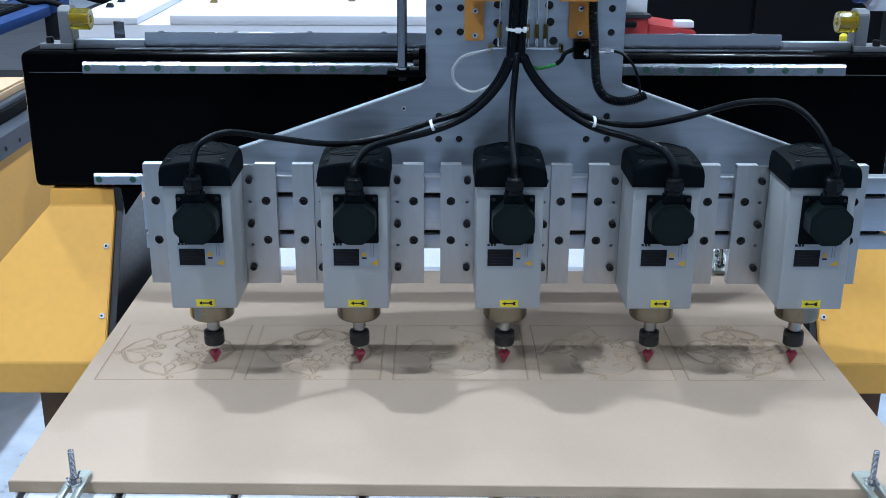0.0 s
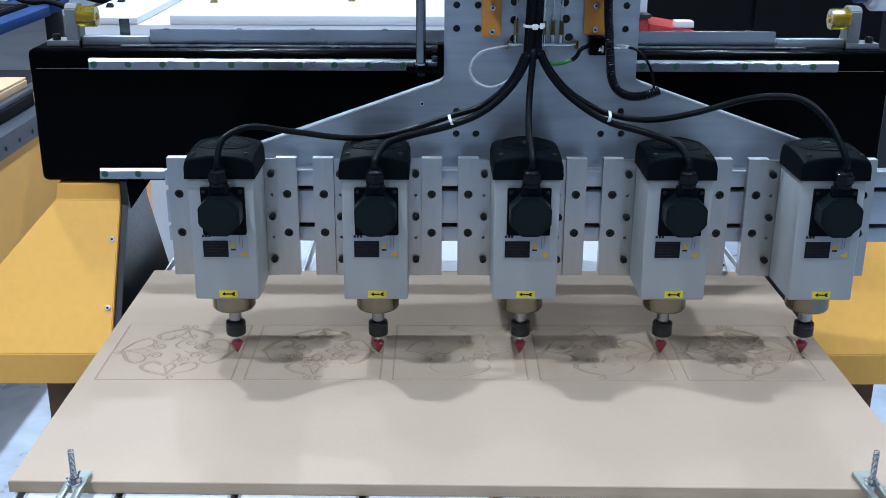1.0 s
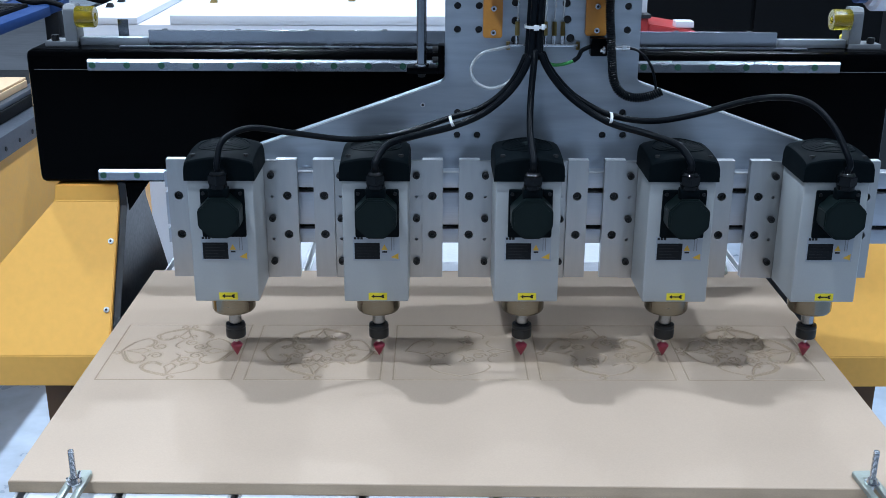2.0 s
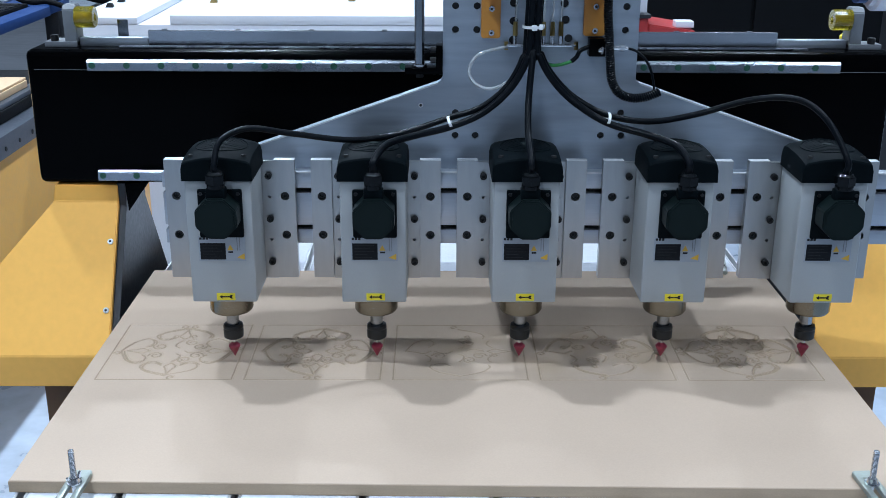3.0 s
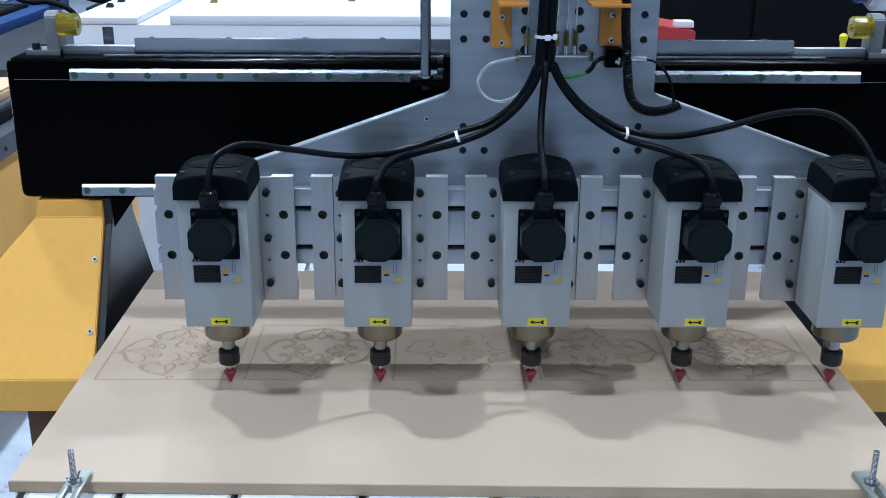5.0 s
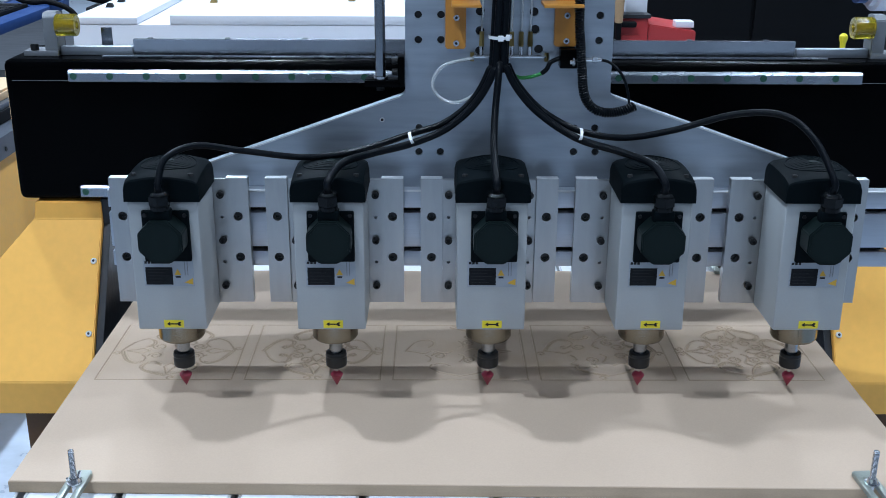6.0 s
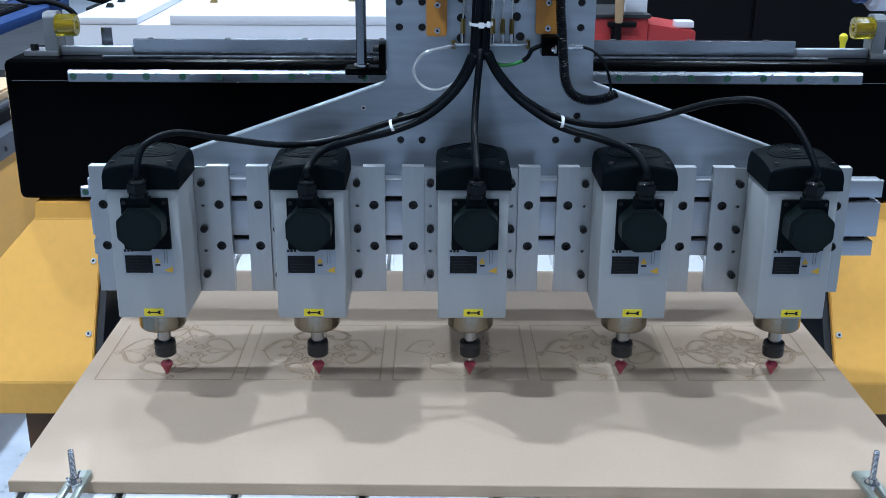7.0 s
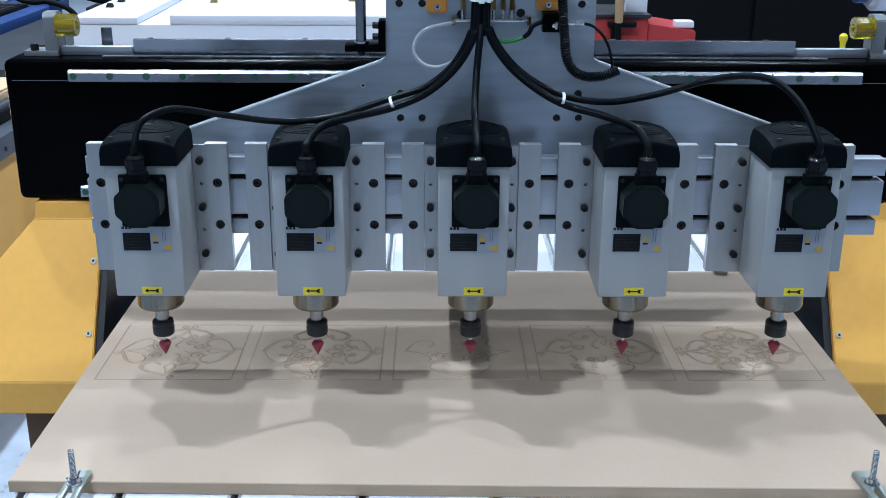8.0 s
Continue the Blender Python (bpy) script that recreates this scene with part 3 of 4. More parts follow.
def head_plate():
    t = thing("head_plate", (0.0998, 1.748, 0.18), "milled aluminium lifting plate with a narrow neck and sloped shoulders", "machine plate", on=HEAD)
    out = [(-0.058, 0.90), (-0.058, 0.4560), (-0.0605, 0.4515), (-0.0650, 0.4485), (-0.470, 0.3060), (-0.470, 0.190), (0.670, 0.190), (0.670, 0.3060),
           (0.2650, 0.4485), (0.2600, 0.4515), (0.2580, 0.4560), (0.2580, 0.90)]
    holes = []
    for z in (0.5715, 0.5340, 0.610, 0.648):
        holes += [(x, z, 0.0058) for x in (-0.0380, -0.0035, 0.2030 if z > 0.6 else 0.2365, 0.2370 if z > 0.6 else 0.1995)]
    holes += [(x, z, 0.0058) for x, z in ((-0.0370, 0.3980), (0.2370, 0.3984), (-0.0372, 0.3597), (-0.0038, 0.3597), (0.2052, 0.3602), (0.2395, 0.3602), (-0.0038, 0.398), (0.2052, 0.398))]
    holes += [(x, z, 0.0068) for x, z in ((0.0555, 0.5180), (0.1451, 0.5205), (0.0555, 0.548), (0.1391, 0.5502), (0.0555, 0.577), (0.1367, 0.5763))]
    part("plate", pierced(out, holes, 1.738, 1.758), ALU_H, t, smooth=False)
    part("chamfer", prism([(-0.0655, 0.4486), (-0.470, 0.3062), (-0.470, 0.3036), (-0.0655, 0.4460)], 'y', 1.7365, 1.7379), BUTTON, t, "bright chamfered edge")
    part("chamfer", prism([(0.2655, 0.4486), (0.670, 0.3062), (0.670, 0.3036), (0.2655, 0.4460)], 'y', 1.7365, 1.7379), BUTTON, t, "bright chamfered edge")
    made = {}
    for x, z, r in holes:
        if r not in made:
            made[r] = (part("bolt", cyl((x, 1.745, z), (x, 1.757, z), r + 0.0002, seg=14), BLKOX, t), x, z)
        else:
            ob, fx, fz = made[r]
            again(ob, (x - fx, 0, z - fz))
    part("pin_hole", cyl((-0.0943, 1.7372, 0.4105), (-0.0943, 1.7376, 0.4105), 0.0040, seg=14), BUTTON, t)
    # black disc painted as the shaded inside of the pin hole
    part("pin_bore", cyl((-0.0943, 1.7366, 0.4105), (-0.0943, 1.7371, 0.4105), 0.0022, seg=12), DARKIN, t)


head_plate()


def profile_rail():
    t = thing("slotted_profile", (0.0965, 1.722, 0.181), "anodised aluminium profile with two long T-slots", "aluminium profile", on=HEAD)
    x0, x1 = -0.5225, 0.7165
    part("rib", box(x0, x1, 1.706, 1.7375, 0.2775, 0.3030, 0.0008), ANOD, t)
    part("rib", box(x0, x1, 1.7055, 1.7375, 0.2130, 0.2690, 0.0008), ANOD, t)
    part("rib", box(x0, x1 - 0.004, 1.706, 1.7375, 0.1805, 0.2050, 0.0008), ANOD, t)
    # slot floor coloured near-black, so the T-slots' shade is in the colour
    part("shaded_slot_floor", box(x0 + 0.002, x1 - 0.012, 1.7220, 1.7372, 0.1815, 0.3020), DARKIN, t)
    # lip in lighter metal than the ribs, which paints in its top highlight
    part("top_lip", box(x0, x1, 1.7060, 1.7120, 0.3032, 0.3052, 0.0004), BUTTON, t)


profile_rail()


def mount_plate():
    c = CX[2]
    t = thing("spindle_mount", (c, 1.70, 0.1245), "milled aluminium mounting plate bolted across the slotted profile", "mounting plate", "spindle mounting plates", on=HEAD)
    holes = [(c + s * 0.0630, z, 0.0026) for s in (-1, 1) for z in (0.2647, 0.1902)]
    o = [(c - 0.0725, 0.1212), (c + 0.0725, 0.1212), (c + 0.0725, 0.3255), (c - 0.0725, 0.3255)]
    part("channel_plate", pierced(o, holes, 1.6970, 1.7055), ALU, t, smooth=False)
    for x, z, r in holes:
        part("dowel_pin", lathe([(0.0033, 0.0), (0.0033, 0.0008), (0.0028, 0.0012), (0.0014, 0.0012), (0.0012, 0.0003)], (0, 0, 0), seg=14), BUTTON, t).matrix_basis = Matrix.Translation(Vector((x, 1.6972, z)) - BASE[t]) @ Matrix.Rotation(radians(90), 4, 'X')
    for s in (-1, 1):
        a, b = sorted((c + s * 0.0727, c + s * 0.1066))
        o = [(a, 0.1245), (b, 0.1245), (b, 0.3285), (a, 0.3285)]
        part("bar", pierced(o, [(c + s * 0.0895, z, 0.0072) for z in (0.2676, 0.2005)], 1.6905, 1.7055), ALU, t, smooth=False)
        # added lighter slip on the bar's top: its highlight put into the colour
        part("top_highlight", box(a + 0.0004, b - 0.0004, 1.6908, 1.7052, 0.32852, 0.3293, 0.0002), BUTTON, t)
        for z in (0.2676, 0.2005):
            socket_screw(c + s * 0.0895, 1.6965, z, 0.0065, 0.006, "bolt", t)
        for z in (0.3016, 0.2273, 0.1516):
            socket_screw(c + s * 0.0630, 1.6890, z, 0.0058, 0.008, "screw", t)
    return t


CAP = [(-0.0045, 0.0345), (-0.0030, 0.0375), (0.004, 0.0405), (0.020, 0.0440), (0.053, 0.0465), (0.084, 0.0460), (0.1005, 0.0440), (0.1055, 0.0400), (0.1065, 0.036)]   # fan cap: depth, height


def spindle():
    c, zb, yf, yk = CX[2], 0.1200, 1.590, 1.6965
    t = thing("spindle_motor", (c, 1.643, 0.0), "light grey square spindle motor with black fan cap and red bit", "spindle motor", "row of spindle motors", on=HEAD)
    w = 0.0515
    part("housing", box(c - w, c + w, yf, yk, zb, 0.3235, 0.0035, seg=3), GREY, t)
    # fan cap: lofted, arched on top
    bm = bmesh.new()
    secs = []
    for dy, h in CAP:
        y = yf + dy
        hw = 0.0548
        pts = [(c - hw, 0.3225), (c - hw + 0.0004, 0.3225 + h * 0.55), (c - hw + 0.0025, 0.3225 + h * 0.75), (c - hw + 0.0080, 0.3225 + h * 0.84)]
        for i in range(1, 8):
            u = i / 8
            pts.append((c - hw + 0.008 + u * 2 * (hw - 0.008), 0.3225 + h * (0.84 + 0.17 * math.sin(math.pi * u))))
        pts += [(c + hw - 0.008, 0.3225 + h * 0.84), (c + hw - 0.0025, 0.3225 + h * 0.75), (c + hw - 0.0004, 0.3225 + h * 0.55), (c + hw, 0.3225)]
        secs.append([bm.verts.new((px, y, pz)) for px, pz in pts])
    for a, b in zip(secs, secs[1:]):
        for i in range(len(a)):
            j = (i + 1) % len(a)
            bm.faces.new((a[i], a[j], b[j], b[i]))
    bm.faces.new(secs[0])
    bm.faces.new(secs[-1])
    cap = part("fan_cap", bm, BLKPL, t, "black plastic fan cap")
    for s in (-1, 1):
        part("cap_screw", cyl((c + s * 0.041, yf + 0.010, 0.3570), (c + s * 0.041, yf + 0.0105, 0.3618), 0.0040, seg=14, bev=0.0005), DARKIN, cap)
    # round fan grille, bent over the arched top
    ys_, hs_ = [y for y, _ in CAP], [h for _, h in CAP]

    def over(r, a, lift):
        x, y = r * math.cos(a), yf + 0.056 + r * math.sin(a)
        h = float(np.interp(y, [yf + v for v in ys_], hs_))
        u = (x + 0.0468) / 0.0936
        return Vector((c + x, y, 0.3225 + h * (0.84 + 0.17 * math.sin(math.pi * u)) + lift))
    for r, w, m in ((0.0405, 0.0012, BLKPL), (0.0340, 0.0005, BLKPL), (0.0275, 0.0005, BLKPL), (0.0210, 0.0005, BLKPL), (0.0145, 0.0005, BLKPL)):
        part("grille_ring", tube([over(r, 2 * math.pi * q / 40, 0.0001) for q in range(41)], w, 6), m, cap)
    part("fan_hub", cyl(over(0.0, 0.0, -0.001), over(0.0, 0.0, 0.0009), 0.0085, 0.0070, 20, 0.0004), PLUGM, cap)
    # plug
    px, pz = c + 0.0030, 0.2735
    part("socket_flange", box(px - 0.0345, px + 0.0345, yf - 0.0065, yf + 0.001, 0.2310, 0.3095, 0.003), BLKPL, t)
    for s in (-1, 1):
        part("flange_screw", cyl((px + s * 0.029, yf - 0.0085, 0.303), (px + s * 0.029, yf - 0.0060, 0.303), 0.0030, seg=12, bev=0.0004), BLKOX, t)
    bm = prism(ngon(px, pz, 0.0345, 8, 0.5), 'y', yf - 0.0440, yf - 0.0066, 0.0016)
    plug = part("plug", bm, PLUGM, t, "black octagonal power plug")
    part("plug_face", prism(ngon(px, pz, 0.0300, 8, 0.5), 'y', yf - 0.0452, yf - 0.0441, 0.0004), PLUGM, plug)
    gy = yf - 0.0270
    bm = box(px - 0.0150, px + 0.0150, gy - 0.010, gy + 0.010, pz + 0.026, pz + 0.046, 0.003)
    part("gland_base", bm, BLKPL, plug)
    bm = cyl((px, gy, pz + 0.045), (px, gy, pz + 0.052), 0.0140, seg=20, bev=0.001)
    cyl((px, gy, pz + 0.052), (px, gy, pz + 0.067), 0.0158, seg=6, bev=0.0012, bm=bm)
    part("gland_nut", bm, GLOSS, plug, "glossy black cable gland")
    bm = cyl((px, gy, pz + 0.0671), (px, gy, pz + 0.0715), 0.0140, 0.0112, seg=14, bev=0.0008)
    part("gland_collar", bm, LACQ, plug, "shiny ribbed gland collar")
    # labels
    y = yf - 0.0003
    part("rating_sheet", box(c - 0.036, c + 0.038, y - 0.0003, y, 0.1905, 0.2320), LSIL, t, "silver rating sheet")
    lab = part("rating_label", box(c - 0.0335, c + 0.0065, y - 0.0006, y - 0.0003, 0.1930, 0.2205), LBLK, t, "black rating label")
    for i in range(5):
        part("print_bar", box(c - 0.030, c - 0.030 + (0.030, 0.024, 0.031, 0.02, 0.027)[i], y - 0.0008, y - 0.0006, 0.2165 - i * 0.005, 0.2176 - i * 0.005), LINK, lab)
    for i in range(3):
        part("brand_bar", box(c - 0.0340 + i * 0.0050, c - 0.0302 + i * 0.0050, y - 0.0006, y - 0.0003, 0.2262, 0.2300), LINK, t)
    part("warning_triangle", prism([(c + 0.0090, 0.2085), (c + 0.0190, 0.2085), (c + 0.0140, 0.2180)], 'y', y - 0.0006, y - 0.0003), LAMB, t)
    part("mark_bar", box(c + 0.0105, c + 0.0180, y - 0.0006, y - 0.0003, 0.2040, 0.2068), LINK, t)
    part("shock_triangle", prism([(c + 0.0235, 0.1965), (c + 0.0360, 0.1930), (c + 0.0360, 0.2035)], 'y', y - 0.0006, y - 0.0003), LAMB, t)
    for i in range(2):
        part("stripe_bar", box(c + 0.0245 + i * 0.004, c + 0.0255 + i * 0.004, y - 0.0006, y - 0.0003, 0.2080, 0.2310), MIDG, t)
    st = part("arrow_sticker", box(c - 0.0125, c + 0.0170, y - 0.0005, y, 0.1235, 0.1355), LYEL, t, "yellow rotation arrow sticker")
    ar = [(c - 0.0085, 0.1295), (c - 0.0035, 0.1328), (c - 0.0035, 0.1305), (c + 0.0075, 0.1305), (c + 0.0095, 0.1325), (c + 0.0130, 0.1325), (c + 0.0115, 0.1295),
          (c + 0.0130, 0.1265), (c + 0.0095, 0.1265), (c + 0.0075, 0.1285), (c - 0.0035, 0.1285), (c - 0.0035, 0.1262)]
    part("arrow", prism(ar, 'y', y - 0.0008, y - 0.0005), LINK, st)
    # nose, collet and bit on the axis
    ax = (c, 1.643, 0.0)
    part("nose", lathe([(0.0340, 0.1205), (0.0356, 0.1195), (0.0356, 0.0905), (0.0335, 0.0868), (0.0290, 0.0852), (0.0140, 0.0848), (0.0120, 0.0830)][::-1], ax), NOSE, t, "turned steel nose flange")
    part("shaft", lathe([(0.0095, 0.0560), (0.0105, 0.0600), (0.0105, 0.0825), (0.0125, 0.0828)], ax, seg=24), RAILM, t)
    n = [(0.0105, 0.0355), (0.0150, 0.0362), (0.0164, 0.0378), (0.0168, 0.0500), (0.0160, 0.0525), (0.0168, 0.0550), (0.0158, 0.0595), (0.0110, 0.0600)]
    nut = part("collet_nut", lathe(n, ax, seg=32), NUT, t)
    part("bit_shank", lathe([(0.0030, 0.0180), (0.0032, 0.0365)], ax, seg=14), STEEL, t)
    part("bit", lathe([(0.0003, 0.0005), (0.0060, 0.0110), (0.0098, 0.0190), (0.0096, 0.0212), (0.0060, 0.0250), (0.0034, 0.0262)], ax, seg=20), REDB, t, "pink-red conical bit")
    return t


MOUNT = mount_plate()
SPINDLE = spindle()
for k in (0, 1, 3, 4):
    for ob in (MOUNT, SPINDLE):
        at = BASE[ob] + Vector((CX[k] - CX[2], 0, 0))
        o = copy_thing(ob, Matrix.Translation(at))
        BASE[o] = at
        HEAD.append(o)


# ---------------------------------------------------------------- cables and fittings of the head
GX, GY, GZ = 0.0030, 1.563, 0.345


def gland(k):
    return Vector((CX[k] + GX, GY, GZ))


def cable(name, pts, r, label, category="cable", material=RUBBER, group="", per=10):
    line = spline(pts, per)
    t = thing(name, line[-1], label, category, group, on=HEAD)
    part("sheath", tube(line, r, 14), material, t)
    return t


def cables():
    g = [gland(k) for k in range(5)]
    top = [Vector((0.0960 + dx * 0.9, 1.700 + dy, 0.90)) for dx, dy in ((-0.012, 0.0), (-0.004, -0.010), (0.0, 0.006), (0.010, -0.008), (0.012, 0.004))]
    tie = [Vector((0.0830 + dx * 0.72, 1.690 + dy, 0.540)) for dx, dy in ((-0.013, 0.0), (-0.006, -0.010), (0.0, 0.008), (0.008, -0.008), (0.013, 0.002))]
    lab = "black sheathed motor power cable drooping to a spindle"
    rows = [
        [top[0], tie[0], (0.0670, 1.684, 0.4970), (0.0425, 1.680, 0.4530), (0.0020, 1.676, 0.4205), (-0.0480, 1.672, 0.4040), (-0.1350, 1.668, 0.3770), (-0.2100, 1.655, 0.3720), (-0.3000, 1.640, 0.3860), (-0.3600, 1.615, 0.3990), (-0.3970, 1.585, 0.3870), tuple(g[0] + Vector((0, 0, 0.012))), g[0]],
        [top[1], tie[1], (0.0725, 1.672, 0.4960), (0.0475, 1.666, 0.4520), (0.0040, 1.660, 0.4145), (-0.0480, 1.655, 0.3930), (-0.1050, 1.635, 0.3830), (-0.1450, 1.600, 0.3780), tuple(g[1] + Vector((0.001, 0, 0.016))), g[1]],
        [top[2], tie[2], (0.0820, 1.672, 0.5050), (0.0760, 1.650, 0.4400), (0.0735, 1.615, 0.3950), tuple(g[2] + Vector((0, 0, 0.018))), g[2]],
        [top[3], tie[3], (0.0945, 1.676, 0.5000), (0.1160, 1.670, 0.4640), (0.1490, 1.664, 0.4320), (0.2010, 1.655, 0.4010), (0.2600, 1.630, 0.3880), (0.3000, 1.595, 0.3790), tuple(g[3] + Vector((-0.001, 0, 0.016))), g[3]],
        [top[4], tie[4], (0.0975, 1.688, 0.5020), (0.1180, 1.682, 0.4680), (0.1520, 1.676, 0.4360), (0.2050, 1.668, 0.4100), (0.2700, 1.664, 0.4010), (0.3400, 1.660, 0.4130), (0.4300, 1.650, 0.4400), (0.4950, 1.630, 0.4430), (0.5330, 1.600, 0.4150), tuple(g[4] + Vector((0, 0, 0.020))), g[4]]]
    for row, r in zip(rows, (0.0049, 0.0056, 0.0053, 0.0056, 0.0050)):
        cable("power_cable", row, r, lab, group="spindle power cables")
    # further cores of the bundle, which leave it above
    for dx, dy in ((-0.004, 0.006), (0.003, 0.002), (0.006, 0.009)):
        cable("power_cable", [(0.0960 + dx, 1.700 + dy, 0.90), (0.0840 + dx * 0.8, 1.692 + dy, 0.560), (0.082 + dx * 0.7, 1.692 + dy, 0.530), (0.081 + dx * 0.6, 1.697 + dy, 0.514)], 0.0072, "black sheathed cable strapped into the bundle", group="spindle power cables")
    for x, y, z, rx, ry, tilt in ((0.0832, 1.690, 0.5465, 0.0170, 0.0185, 0), (-0.047, 1.664, 0.3995, 0.0085, 0.0165, 68), (0.204, 1.662, 0.4065, 0.0085, 0.0165, 100)):
        t = thing("cable_tie", (x, y, z), "white nylon cable tie round the black cables", "cable tie", "cable ties", on=HEAD)
        bm = bmesh.new()
        n = 28
        rings = []
        for i in range(n):
            a = 2 * math.pi * i / n
            u = Vector((math.cos(a) * rx, math.sin(a) * ry, 0))
            nn = Vector((math.cos(a), math.sin(a), 0)) * 0.0006
            rings.append([bm.verts.new(u + o + Vector((0, 0, h))) for o, h in ((nn, -0.0022), (nn, 0.0022), (-nn, 0.0022), (-nn, -0.0022))])
        for i in range(n):
            a, b = rings[i], rings[(i + 1) % n]
            for k in range(4):
                bm.faces.new((a[k], b[k], b[(k + 1) % 4], a[(k + 1) % 4]))
        h = 0.0020 if tilt else 0.004
        box(-h, h, -ry - h, -ry + 0.0005, -h, h, 0.0005, bm=bm)
        if not tilt:
            box(0.008, 0.013, -ry - 0.003, -ry + 0.004, -0.003, 0.005, 0.0006, bm=bm)
        bm.transform(Matrix.Translation((x, y, z)) @ Matrix.Rotation(radians(tilt), 4, 'Y'))
        part("strap", bm, NYLON, t)


cables()


def fittings():
    # orange brackets of the neck
    for a, b, z0 in ((0.0030, 0.0340, 0.5215), (0.1675, 0.2020, 0.5255)):
        t = thing("orange_bracket", ((a + b) / 2, 1.735, z0), "orange painted steel angle bracket bolted to the neck plate", "bracket", "orange brackets", on=HEAD)
        m = (a + b) / 2
        out = [(a + 0.003, z0), (b - 0.003, z0), (b, z0 + 0.003), (b, 0.72), (a, 0.72), (a, z0 + 0.003)]
        part("plate", prism(out, 'y', 1.7300, 1.7375, 0.0008), ORANGE, t)
        f0, f1 = (0.0115, 0.0545) if a < 0.1 else (0.1455, 0.2035)
        part("flange", box(f0, f1, 1.672, 1.7298, 0.5900, 0.5945, 0.001), ORANGE, t)
        for z in (z0 + 0.009, z0 + 0.047):
            s = part("screw", cyl((m + 0.001, 1.7260, z), (m + 0.001, 1.7299, z), 0.0046, seg=16, bev=0.0008), STEEL, t)
            # flat dark disc stands in for the shaded screw socket
            part("screw_recess", cyl((m + 0.001, 1.7255, z), (m + 0.001, 1.7259, z), 0.0022, seg=6), DARKIN, s)
    # lubrication manifold with brass fittings and clear lines
    t = thing("oil_manifold", (0.105, 1.733, 0.510), "slim steel oil manifold with brass fittings and clear lines", "manifold", on=HEAD)
    part("bar", box(0.045, 0.156, 1.7270, 1.7378, 0.5085, 0.5125, 0.0006), STEEL, t)
    for i, x in enumerate((0.058, 0.1032, 0.1177, 0.1314)):
        f = part("fitting", cyl((x, 1.731, 0.5126), (x, 1.731, 0.526), 0.0036, seg=12, bev=0.0005), STEEL, t)
        part("brass_sleeve", cyl((x, 1.731, 0.5262), (x, 1.731, 0.548), 0.0044, 0.0038, seg=6, bev=0.0004), BRASS, f)
        part("line", tube(spline([(x, 1.731, 0.5482), (x + 0.001, 1.729, 0.60), (x, 1.727, 0.80)], 6), 0.0014, 8), CLEAR, f)
    for x in (0.044, 0.157):
        part("end_fitting", cyl((x, 1.7320, 0.503), (x, 1.7320, 0.516), 0.0034, seg=6), BRASS, t)
    cable("clear_hose", [(0.046, 1.727, 0.5085), (0.030, 1.722, 0.506), (0.002, 1.718, 0.4990), (-0.0135, 1.716, 0.4820), (-0.0150, 1.714, 0.4650), (-0.004, 1.712, 0.4500), (0.015, 1.708, 0.4440), (0.034, 1.705, 0.4490), (0.050, 1.712, 0.458), (0.072, 1.725, 0.470)], 0.0026, "thin clear oil hose looped before the plate", "hose", CLEAR)
    cable("green_wire", [(0.090, 1.722, 0.4960), (0.112, 1.712, 0.4830), (0.130, 1.710, 0.4830), (0.1480, 1.712, 0.4880)], 0.0028, "green earth wire end sleeved in black", "wire", GRNW)
    cable("sensor_lead", [(0.1480, 1.712, 0.4880), (0.1560, 1.712, 0.4950), (0.1620, 1.714, 0.5050), (0.1780, 1.720, 0.5110)], 0.0036, "black sleeved sensor lead", "wire", RUBBER)
    t = thing("limit_sensor", (0.190, 1.735, 0.495), "black limit sensor block with a bright tip", "sensor", on=HEAD)
    part("block", box(0.1760, 0.2020, 1.712, 1.7375, 0.4955, 0.5240, 0.0015), BLKPT, t)
    part("tip", cyl((0.1900, 1.7085, 0.5060), (0.1985, 1.7085, 0.5060), 0.0034, seg=12, bev=0.0005), STEEL, t)
    part("locknut", cyl((0.1945, 1.7085, 0.5060), (0.1975, 1.7085, 0.5060), 0.0062, seg=6), STEEL, t)
    t = thing("cable_plug", (0.225, 1.71, 0.51), "bright threaded plug of a thin black lead", "connector", on=HEAD)
    bm = cyl((0.2140, 1.7080, 0.5100), (0.2240, 1.7080, 0.5100), 0.0038, seg=12, bev=0.0004)
    cyl((0.2240, 1.7080, 0.5100), (0.2310, 1.7080, 0.5100), 0.0055, seg=6, bm=bm)
    cyl((0.2310, 1.7080, 0.5100), (0.2370, 1.7080, 0.5098), 0.0034, seg=12, bm=bm)
    part("body", bm, STEEL, t)
    cable("thin_lead", [(0.236, 1.708, 0.5098), (0.2500, 1.706, 0.5060), (0.2640, 1.700, 0.4940), (0.2740, 1.697, 0.4760), (0.2790, 1.694, 0.4560), (0.2800, 1.692, 0.4460)], 0.0022, "thin black lead hanging from a plug", "wire", RUBBER)
    # coiled cable
    core = spline([(0.2010, 1.690, 0.80), (0.1985, 1.690, 0.60), (0.2030, 1.690, 0.530), (0.2070, 1.690, 0.490), (0.2110, 1.690, 0.462), (0.2230, 1.690, 0.4420), (0.2440, 1.690, 0.4335), (0.2680, 1.690, 0.4355), (0.2890, 1.690, 0.4440)], 40)
    acc, out = 0.0, []
    for i in range(1, len(core)):
        a, b = core[i - 1], core[i]
        d = (b - a).normalized()
        n = d.cross(Vector((0, 1, 0))).normalized()
        m = d.cross(n)
        seg = (b - a).length
        steps = max(2, int(seg / 0.00040))
        for k in range(steps):
            u = k / steps
            ph = 2 * math.pi * (acc + seg * u) / 0.0037
